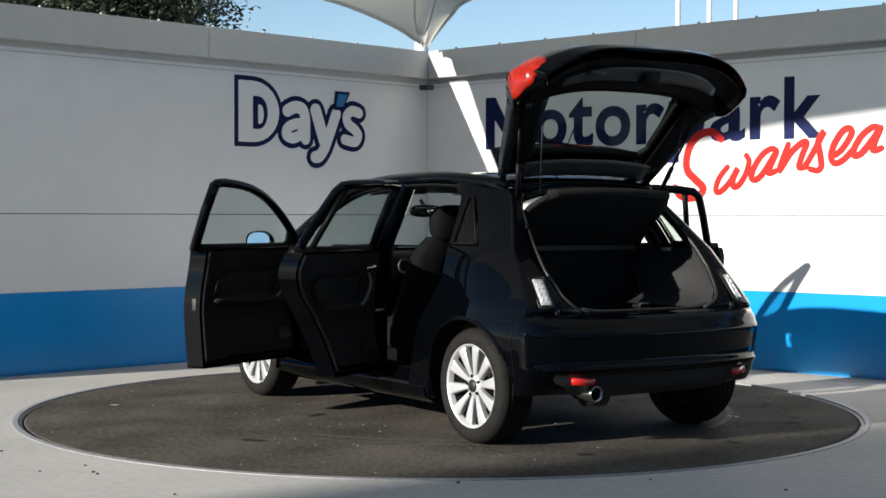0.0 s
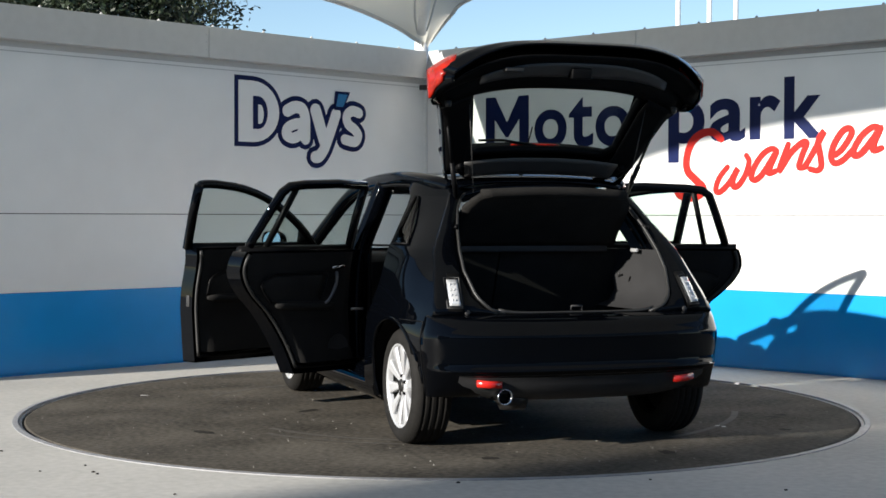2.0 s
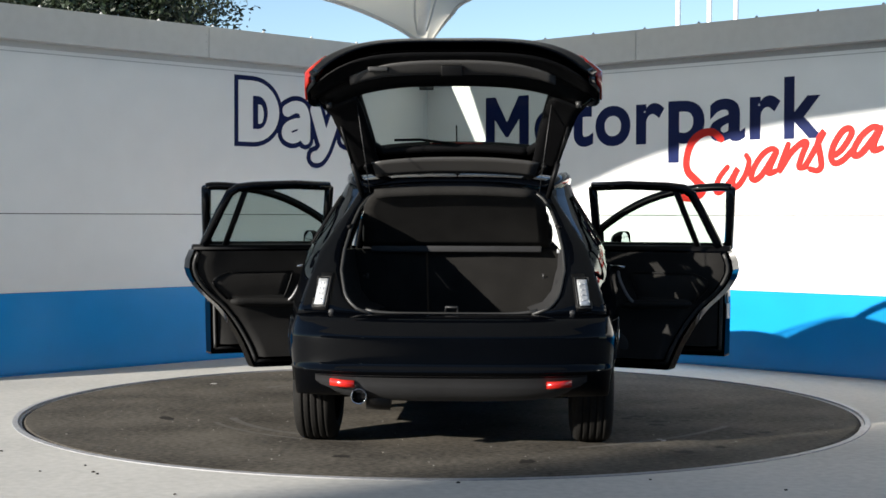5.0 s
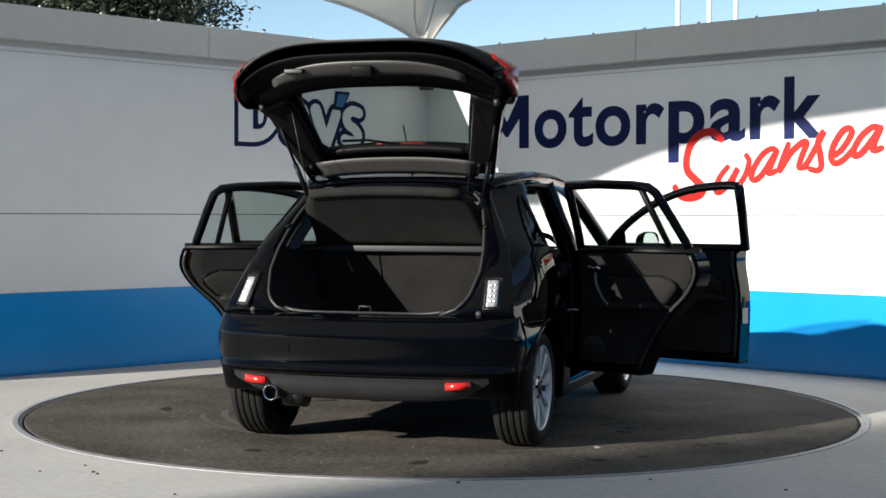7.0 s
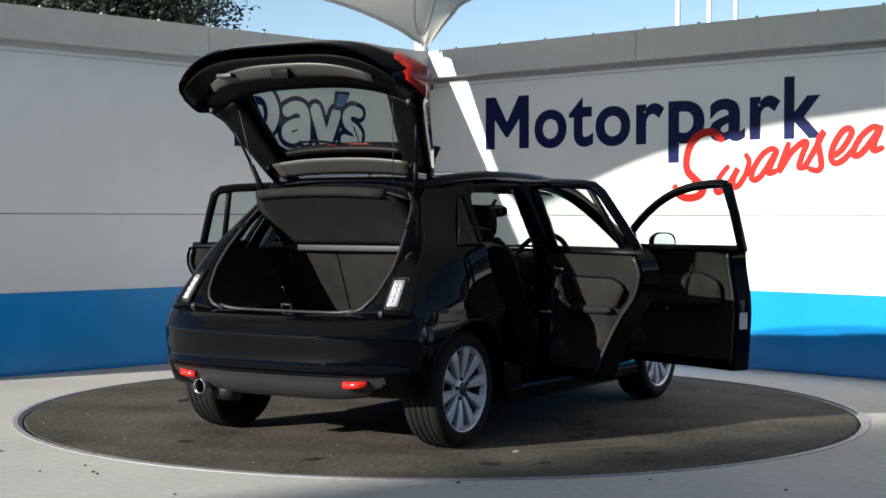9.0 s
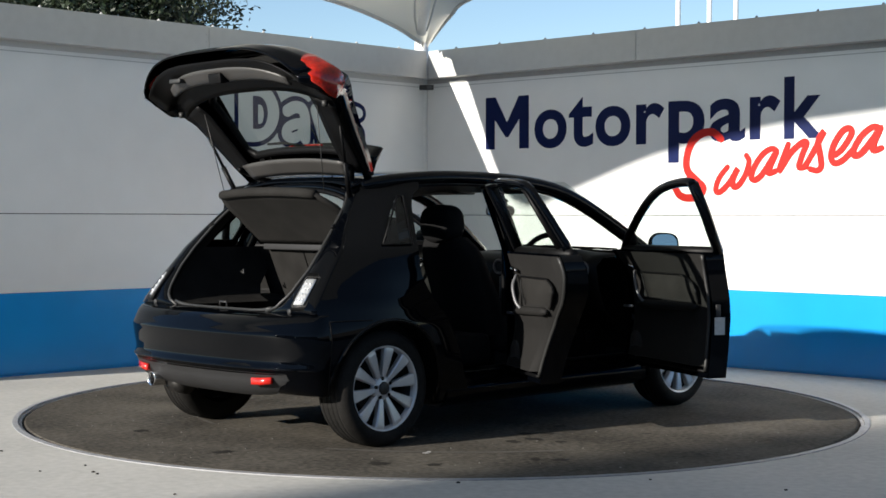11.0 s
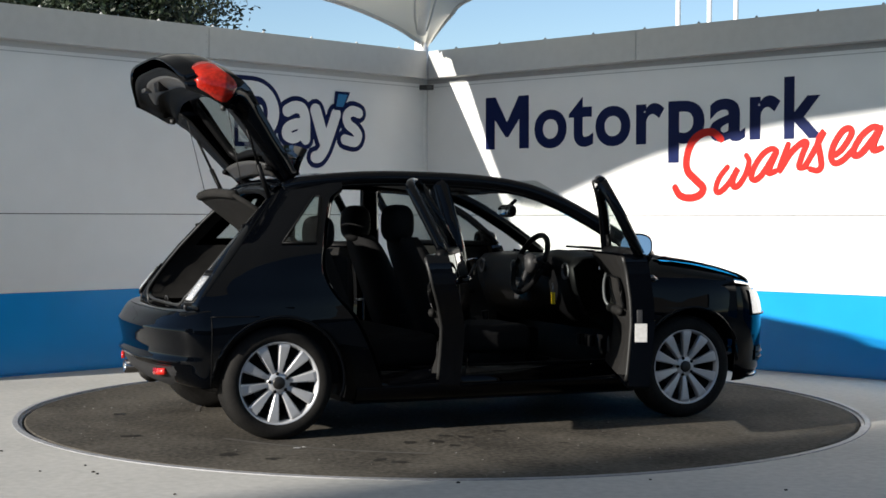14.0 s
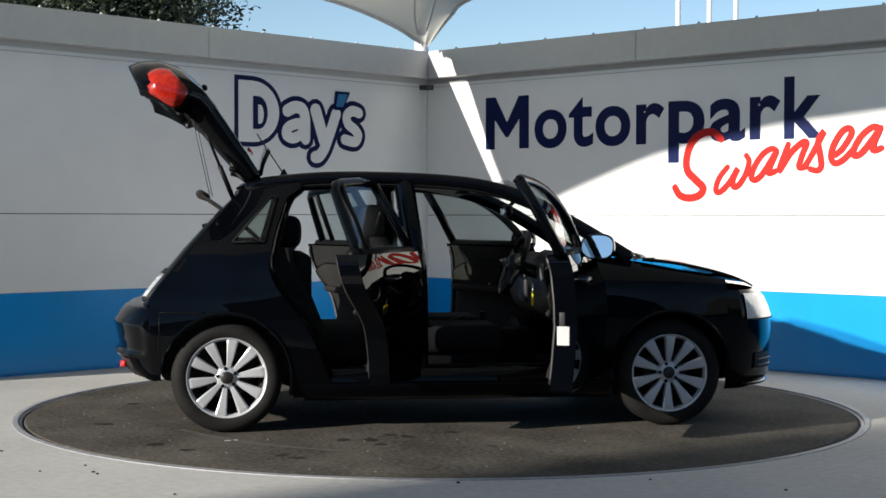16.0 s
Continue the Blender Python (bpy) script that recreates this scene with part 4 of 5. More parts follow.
def wheel(x, s):
    """A ten-spoke alloy wheel; built with its outer face along +y, then turned to its side."""
    m = OFF @ Matrix.Translation((x, s * 0.715, 0.300)) @ (Matrix() if s > 0 else pose(0, 0, 0, 0, 0, 180)) @ pose(0, 0, 0, 0, 9 + x * 3, 0)
    prof = [(0.210, 0.092), (0.221, 0.100), (0.243, 0.108), (0.268, 0.104), (0.288, 0.090), (0.2965, 0.074)]
    for y in (0.052, 0.018, -0.018, -0.052):
        prof += [(0.2995, y + 0.013), (0.2995, y + 0.004), (0.293, y + 0.003), (0.293, y - 0.003), (0.2995, y - 0.004), (0.2995, y - 0.013)]
    prof += [(0.2965, -0.074), (0.286, -0.094), (0.24, -0.108), (0.20, -0.098)]
    root = part("wheel", lathe([(0.214, 0.096), (0.220, 0.090), (0.210, 0.060), (0.182, 0.02), (0.178, -0.06), (0.198, -0.10)], 48), DISC_STEEL, CAR, "silver ten-spoke alloy wheel", m, True)
    part("tyre", lathe(prof, 56), TYRE, root, "worn black tyre", smooth=True)
    part("rim_edge", lathe([(0.200, 0.066), (0.207, 0.090), (0.216, 0.099), (0.222, 0.097), (0.221, 0.090)], 56), ALLOY, root, smooth=True)
    part("brake_disc", lathe([(0.0, 0.0), (0.125, 0.0), (0.125, -0.02), (0.0, -0.02)], 32), DISC_STEEL, root)
    part("backing_plate", lathe([(0.0, -0.03), (0.178, -0.03), (0.178, -0.034)], 32), TRIM, root)
    bm = bmesh.new()
    sec = [(0.035, 0.012, 0.072, 0.050), (0.065, 0.0130, 0.078, 0.050), (0.10, 0.0175, 0.084, 0.053), (0.15, 0.0245, 0.090, 0.058), (0.19, 0.0300, 0.093, 0.060), (0.209, 0.0330, 0.091, 0.060)]
    rows = []
    for r, w, y1, y0 in sec:
        rows.append([(r, y0, -w), (r, y1 - 0.006, -w), (r, y1, -w * 0.72), (r, y1, w * 0.72), (r, y1 - 0.006, w), (r, y0, w)])
    sheet(rows, bm, closed=True)
    spoke = part("spoke", bm, ALLOY, root)
    for k in range(1, 10):
        c = new("spoke", spoke.data)
        c.parent, c.matrix_basis = root, pose(0, 0, 0, 0, 36 * k, 0)
    part("hub", lathe([(0.066, 0.050), (0.064, 0.070), (0.050, 0.080), (0.034, 0.082)], 32), ALLOY, root, smooth=True)
    part("hub_cap", lathe([(0.034, 0.082), (0.033, 0.088), (0.026, 0.092), (0.0, 0.093)], 28), DISC_STEEL, root, smooth=True)
    for k in range(5):
        a = math.radians(72 * k + 18)
        part("wheel_bolt", lathe([(0.010, 0.066), (0.010, 0.084), (0.007, 0.087), (0.0, 0.087)], 6), TRIM, root, m=Matrix.Translation((0.050 * math.cos(a), 0, 0.050 * math.sin(a))))


def pad(x, y, z, rx, ry, rz, power=2.8):
    """A rounded cushion."""
    def q(v):
        return math.copysign(abs(v) ** (2 / power), v)
    rows = []
    for i in range(13):
        b = -math.pi / 2 + math.pi * (i + 0.02) / 12.04
        rows.append([(x + rx * q(math.cos(b)) * q(math.cos(a)), y + ry * q(math.cos(b)) * q(math.sin(a)), z + rz * q(math.sin(b))) for a in (2 * math.pi * k / 20 for k in range(20))])
    return sheet(rows, closed=True)


def interior():
    P("floor_pan", box(0.36, 2.12, -0.74, 0.74, 0.18, 0.27), TRIM, smooth=False)
    P("rear_underbody", box(-0.44, 0.36, -0.46, 0.46, 0.285, 0.38, 0.03), TRIM, smooth=False)
    P("rear_axle", tube([(0.02, -0.62, 0.28), (0.02, 0.62, 0.28)], 0.035, 10), TRIM)
    P("exhaust_silencer", tube([(-0.45, 0.30, 0.27), (-0.45, 0.42, 0.275)], 0.06, 14), DISC_STEEL)
    P("engine_bay", box(2.18, 2.95, -0.48, 0.48, 0.22, 0.80, 0.05), TRIM, smooth=False)
    P("bulkhead", box(2.12, 2.18, -0.76, 0.76, 0.22, 0.92), TRIM, smooth=False)
    P("boot_floor", box(-0.47, 0.42, -0.52, 0.52, 0.50, 0.615), CARPET, smooth=False)
    P("boot_sill", sheet([[(x, y, z) for y in steps(-0.44, 0.44, 8)] for x, z in ((-0.42, 0.692), (-0.455, 0.694), (-0.40, 0.688), (-0.39, 0.61))]), TRIM)
    P("sill_seal", tube([(-0.445 + 0.01, y, 0.690 + 0.02 * (abs(y) / 0.43) ** 6) for y in steps(-0.43, 0.43, 20)], 0.010, 8), SEAL)
    for s in (1, -1):
        P("inner_wing", box(-0.36, 0.42, s * 0.48, s * 0.72, 0.27, 0.72, 0.06, 3), CARPET)
    P("boot_lamp", box(-0.02, 0.05, -0.552, -0.535, 0.985, 1.005, 0.004), CLEAR_LENS, label="small clear boot lamp")
    P("striker", tube([(-0.425, -0.03, 0.70), (-0.425, -0.03, 0.725), (-0.425, 0.03, 0.725), (-0.425, 0.03, 0.70)], 0.006, 6), GREY_TRIM)
    for y in (-0.49, 0.49):
        P("luggage_hook", tube([(0.05, y, 0.86), (0.05, y * 0.95, 0.85), (0.05, y * 0.95, 0.875)], 0.007, 6), SEAL)
    # rear seat
    bench = P("rear_seat", box(0.45, 0.98, -0.62, 0.62, 0.34, 0.52, 0.05, 3), CLOTH, label="black cloth rear bench seat")
    for y0, y1 in ((-0.60, 0.155), (0.165, 0.60)):
        rows = []
        for f in steps(0, 1, 6):
            z, x = 0.50 + 0.50 * f, 0.52 - 0.20 * f
            rows.append([(x - 0.09, y0, z), (x - 0.10, (y0 + y1) / 2, z), (x - 0.09, y1, z), (x + 0.02, y1 - 0.01, z), (x + 0.05, (y0 + y1) / 2, z), (x + 0.02, y0 + 0.01, z)])
        bm = sheet(rows, closed=True)
        bm.faces.new([v for v in bm.verts if abs(v.co.z - 1.0) < 1e-5])
        P("seat_back", bm, CARPET, bench, smooth=False)
        P("back_cushion", box(0.37, 0.47, y0 + 0.03, y1 - 0.03, 0.62, 0.96, 0.04, 3), CLOTH, bench)
    P("seat_release", box(0.375, 0.400, -0.36, -0.31, 0.80, 0.875, 0.006), SEAL)
    P("release_slot", box(0.370, 0.385, -0.35, -0.32, 0.815, 0.86, 0.003), TRIM)
    for y in (-0.38, 0.38):
        hr = P("rear_headrest", pad(0.345, y, 1.085, 0.075, 0.145, 0.095), CLOTH)
        P("headrest_post", tube([(0.31, y - 0.05, 0.97), (0.31, y - 0.05, 1.04)], 0.007, 6), STEEL, hr)
        P("headrest_post", tube([(0.31, y + 0.05, 0.97), (0.31, y + 0.05, 1.04)], 0.007, 6), STEEL, hr)
    # front seats
    for y in (-0.37, 0.37):
        seat = P("front_seat", box(1.04, 1.56, y - 0.25, y + 0.25, 0.40, 0.56, 0.06, 4), CLOTH, label="black cloth front seat with headrest")
        rows = []
        for f in steps(0, 1, 9):
            z, x = 0.50 + 0.56 * f, 1.08 - 0.24 * f
            w = (0.25 - 0.03 * f) * (1 - 0.35 * max(f - 0.85, 0) / 0.15)
            t = 0.075 - 0.03 * f
            rows.append([(x - t, y - w * 0.8, z), (x - t * 1.1, y, z), (x - t, y + w * 0.8, z), (x, y + w, z), (x + t * 1.2, y + w * 0.92, z), (x + t * 0.7, y, z), (x + t * 1.2, y - w * 0.92, z), (x, y - w, z)])
        bm = sheet(rows, closed=True)
        bm.faces.new([v for v in bm.verts if abs(v.co.z - 1.06) < 1e-5])
        P("backrest", bm, CLOTH, seat)
        hr = P("headrest", pad(0.82, y, 1.135, 0.075, 0.150, 0.110), CLOTH, seat)
        for d in (-0.05, 0.05):
            P("headrest_post", tube([(0.83, y + d, 1.02), (0.81, y + d, 1.10)], 0.007, 6), STEEL, seat)
        P("seat_base", box(1.06, 1.54, y - 0.20, y + 0.20, 0.26, 0.42, 0.02), TRIM, seat)
    # dashboard
    rows = []
    for y in steps(-0.70, 0.70, 14):
        hump = 0.05 * math.exp(-((y + 0.37) / 0.17) ** 2)
        rows.append([(2.20, y, 0.93), (1.98, y, 0.945 + hump * 0.5), (1.84, y, 0.93 + hump), (1.78, y, 0.88 + hump), (1.80, y, 0.76), (1.86, y, 0.62), (1.98, y, 0.52)])
    dash = P("dashboard", sheet(rows), TRIM, label="black plastic dashboard", thick=0.01)
    for y in (-0.60, -0.10, 0.10, 0.60):
        P("air_vent", lathe([(0.045, 0.0), (0.050, -0.012), (0.038, -0.014), (0.034, 0.0), (0.0, 0.004)], 20, "X"), DULL_SILVER, dash).matrix_basis = Matrix.Translation((1.785, y, 0.86))
    P("centre_console", box(1.10, 1.85, -0.11, 0.11, 0.27, 0.50, 0.03), TRIM)
    P("gear_lever", tube([(1.55, 0, 0.48), (1.53, 0, 0.60)], [0.012, 0.024], 10), TRIM)
    hoop = []
    c, tilt = Vector((1.66, -0.37, 0.90)), math.radians(24)
    for k in range(33):
        a = 2 * math.pi * k / 32
        u, v = 0.182 * math.cos(a), 0.182 * math.sin(a)
        hoop.append(c + Vector((-v * -math.sin(tilt), u, v * math.cos(tilt))))
    wheel_ob = P("steering_wheel", tube(hoop, 0.017, 10), TRIM, label="black steering wheel")
    P("wheel_boss", lathe([(0.0, -0.035), (0.05, -0.03), (0.065, 0.0), (0.05, 0.03)], 20, "X"), GREY_TRIM, wheel_ob).matrix_basis = Matrix.Translation(c)
    for a in (0.25, math.pi - 0.25, -math.pi / 2):
        e = c + Vector((math.sin(a) * 0.17 * math.sin(tilt), 0.17 * math.cos(a), 0.17 * math.sin(a) * math.cos(tilt)))
        P("wheel_spoke", tube([c, e], 0.018, 8), GREY_TRIM, wheel_ob)
    P("steering_column", tube([c, (1.85, -0.37, 0.83)], 0.04, 10), TRIM)
    tag = P("key_tag", box(1.735, 1.742, -0.545, -0.500, 0.665, 0.735, 0.004), YELLOW, label="yellow card tag hanging from the ignition key")
    P("key_ring", tube([(1.738, -0.522, 0.735), (1.745, -0.50, 0.79)], 0.003, 6), STEEL, tag)
    for s in (1, -1):
        P("seat_belt", tube([(1.03, s * 0.63, 1.22), (1.06, s * 0.70, 0.95), (1.10, s * 0.73, 0.45)], 0.014, 6), CLOTH)
    for y in (-0.37, 0.37):
        P("floor_mat", box(1.62, 2.05, y - 0.22, y + 0.22, 0.272, 0.284, 0.005), CARPET)
    for k, y in enumerate((-0.44, -0.36, -0.29)):
        P("pedal", box(2.02, 2.05, y - 0.025, y + 0.025, 0.40, 0.47, 0.008), TRIM)
    P("radio_panel", box(1.775, 1.80, -0.10, 0.10, 0.66, 0.80, 0.008), GREY_TRIM)
    P("handbrake", tube([(1.25, 0.02, 0.50), (1.42, 0.02, 0.56)], [0.016, 0.019], 8), TRIM)
    P("interior_lamp", box(1.50, 1.58, -0.06, 0.06, 1.325, 1.345, 0.008), CLEAR_LENS)
    for s in (1, -1):
        P("wiper_blade", tube([(2.34, s * 0.10 - 0.3, 0.972), (2.27, s * 0.10 + 0.25, 0.985)], 0.008, 6), TRIM)
        P("seat_belt_buckle", box(1.02, 1.06, s * 0.12, s * 0.15, 0.50, 0.58, 0.006), TRIM)
    # raised parcel shelf and its strap
    rows = []
    for f in steps(0, 1, 8):
        x, z = 0.20 - 0.35 * f + 0.02 * math.sin(math.pi * f), 1.02 + 0.275 * f
        w = 0.50 - 0.03 * f - (0.06 * max(f - 0.8, 0) / 0.2)
        rows.append([(x - 0.025 * f * (1 - (k / 8) ** 2), w * k / 8, z + 0.015 * f * (1 - (k / 8) ** 2)) for k in range(-8, 9)])
    shelf = P("parcel_shelf", sheet(rows), CARPET, label="dark grey parcel shelf tilted up on its cords", thick=0.022)
    P("shelf_lip", tube([(-0.15 - 0.025 * (1 - (y / 0.41) ** 2) + 0.012, y, 1.292 + 0.015 * (1 - (y / 0.41) ** 2)) for y in steps(-0.41, 0.41, 14)], 0.026, 8), CARPET, shelf)
    P("shelf_hinge", box(0.185, 0.225, -0.46, 0.46, 0.985, 1.02, 0.006), GREY_TRIM, shelf)


def hatch():
    """The raised tailgate."""
    mid = [(0.185, 1.425), (0.10, 1.555), (0.0, 1.71), (-0.10, 1.865), (-0.190, 1.962), (-0.285, 2.026), (-0.385, 2.058), (-0.49, 2.052), (-0.560, 2.030)]
    edge = [(0.185, 1.400), (0.115, 1.510), (0.025, 1.640), (-0.065, 1.770), (-0.120, 1.845), (-0.175, 1.885), (-0.265, 1.912), (-0.380, 1.905), (-0.475, 1.870)]
    wide = [0.505, 0.545, 0.585, 0.630, 0.675, 0.715, 0.735, 0.730, 0.680]
    thick = [0.07, 0.09, 0.11, 0.125, 0.15, 0.17, 0.16, 0.11, 0.04]
    lean = [-0.83, -0.83, -0.83, -0.80, -0.72, -0.50, -0.15, 0.10, 0.25]
    def at(i, v, d=0.0):
        """Row i (a fraction is fine), v across from -1 to 1, d metres under the outer skin."""
        def rd(t):
            k = min(int(i), len(t) - 2)
            return t[k] + (t[k + 1] - t[k]) * (i - k)
        f = abs(v) ** (2.4 + min(max(i - 3, 0), 2) * 0.8)
        a, b = (rd([q[0] for q in mid]), rd([q[1] for q in mid])), (rd([q[0] for q in edge]), rd([q[1] for q in edge]))
        x, z = a[0] + (b[0] - a[0]) * f, a[1] + (b[1] - a[1]) * f
        k = min(int(i), len(mid) - 2)
        t = Vector((mid[k + 1][0] - mid[k][0], 0, mid[k + 1][1] - mid[k][1])).normalized()
        nrm = Vector((t.z, 0, -t.x))          # outwards is up and forwards
        if nrm.x < 0 and i < 4:
            nrm = -nrm
        depth = d * rd(thick)
        return Vector((x, v * rd(wide), z)) + Vector((rd(lean), 0, -math.sqrt(1 - rd(lean) ** 2))) * depth
    root = P("tailgate", sheet([[at(i, v) for v in steps(-1, 1, 32)] for i in steps(3.6, 8, 18)]), PAINT, label="raised black tailgate with a rear window", thick=0.008)
    def bit(name, rows, mat, label="", t=0.008):
        return P(name, sheet(rows), mat, root, label, thick=t)
    bit("upper_rail", [[at(i, v) for v in steps(-1, 1, 24)] for i in steps(0, 1.0, 5)], PAINT)
    for s in (1, -1):
        bit("side_rail", [[at(i, s * v) for v in steps(0.76 + 0.05 * math.sin(i), 1, 4)] for i in steps(1.0, 3.6, 12)], PAINT)
        bit("side_rail_lining", [[at(i, s * v, 1.0) for v in steps(0.75, 1, 4)] for i in steps(0.6, 3.7, 12)], TRIM)
        bit("side_wall", [[at(i, s * 1.0, d) for i in steps(0, 8, 40)] for d in (0.0, 0.5, 1.0)], PAINT)
        # tail lamp wraps round the corner
        rows = []
        for i in steps(5.20, 7.45, 16):
            e = max(math.sin(math.pi * (i - 5.12) / 2.42), 0.0) ** 0.5
            rows.append([at(i, s * (1.006 - 0.15 * e * max(k - 2, 0) / 4), 0.45 + (0.50 - 0.475 * min(k, 2)) * e) + Vector((0.0, s * 0.006, 0.004)) for k in range(7)])
        lamp = bit("tail_lamp", rows, RED_LENS, "glossy red wraparound tail lamp", 0.012)
        top_end, low_end = at(2.5, s * 0.97, 1.0), Vector((0.035, s * 0.487, 1.27))
        P("gas_strut", tube([top_end, top_end.lerp(low_end, 0.55)], 0.008, 8), TRIM, root)
        P("strut_tube", tube([top_end.lerp(low_end, 0.5), low_end], 0.014, 8), TRIM, root)
        P("hinge_arm", tube(curve([(0.16, s * 0.36, 1.375), (0.12, s * 0.40, 1.39), (0.06, s * 0.47, 1.43), at(0.9, s * 0.86, 1.4)], 10), 0.016, 8), TRIM, root)
        P("buffer", lathe([(0.0, 0.0), (0.018, 0.0), (0.014, 0.03), (0.0, 0.032)], 10, "Z"), SEAL, root).matrix_basis = Matrix.Translation(at(4.2, s * 0.93, 1.05)) @ pose(0, 0, 0, 180, 0, 0)
        cord = P("shelf_cord", tube([at(3.2, s * 0.78, 1.0), (-0.10, s * 0.44, 1.30)], 0.0025, 5), SEAL, root)
    bit("window", [[at(i, v, 0.25) for v in steps(-0.80, 0.80, 16)] for i in steps(0.9, 3.75, 14)], HATCH_PANE, "tinted rear window with heating lines", 0.0)
    loop = [at(1.0, v, 0.3) for v in steps(-0.70, 0.70, 20)] + [at(i, 0.79, 0.3) for i in steps(1.3, 3.3, 10)] + [at(3.62, v, 0.3) for v in steps(0.70, -0.70, 20)] + [at(i, -0.79, 0.3) for i in steps(3.3, 1.3, 10)]
    P("window_border", tube(loop + loop[:1], 0.024, 6), TRIM, root)
    bit("brake_light", [[at(i, v, -0.35) for v in steps(-0.26, 0.26, 8)] for i in steps(0.78, 1.0, 2)], RED_LENS, "red high brake light")
    # inner lining
    bit("upper_lining", [[at(i, v, 1.2) for v in steps(-0.82, 0.82, 16)] for i in steps(0.25, 0.95, 4)], HATCH_LINING, "grey plastic lining above the rear window")
    bit("lower_lining", [[at(i, v, 1.0 - 0.25 * math.exp(-((i - 5.0) / 0.7) ** 2)) for v in steps(-0.98, 0.98, 24)] for i in steps(3.72, 7.75, 14)], TRIM)
    bit("lining_step", [[at(i + 0.45 * abs(v / 0.70) ** 2.5 * (7.2 - i) / 1.3 - 0.75 * abs(v / 0.70) ** 2.5, v, 1.06 + 0.10 * math.sin(math.pi * (i - 5.9) / 1.3)) for v in steps(-0.70, 0.70, 24)] for i in steps(5.9, 7.2, 7)], HATCH_LINING, "grey plastic lining by the latch")
    latch = P("latch", box(-0.03, 0.03, -0.055, 0.055, -0.025, 0.03, 0.008), TRIM, root)
    latch.matrix_basis = Matrix.Translation(at(6.7, 0, 1.25)) @ pose(0, 0, 0, 0, -10, 0)
    P("grip", box(-0.025, 0.025, -0.05, 0.05, -0.012, 0.012, 0.006), SEAL, root).matrix_basis = Matrix.Translation(at(6.9, 0.5, 1.2))
    P("wiper_spindle", lathe([(0.020, -0.01), (0.020, 0.018), (0.012, 0.028), (0.0, 0.030)], 14, "X"), TRIM, root).matrix_basis = Matrix.Translation(at(3.6, 0, -0.05)) @ pose(0, 0, 0, 0, -33, 0)
    P("wiper", tube([at(0.95, 0.0, -0.3), at(1.1, 0.35, -0.4), at(1.15, 0.6, -0.4)], 0.008, 6), TRIM, root)
    P("roof_spoiler", sheet([[at(0.0, v) + Vector((-0.0, 0, 0.0)), at(0.35, v, -0.6), at(0.75, v, -1.0) + Vector((0.03, 0, 0.01))][::1] for v in steps(-0.97, 0.97, 20)]), PAINT, root, thick=0.02)


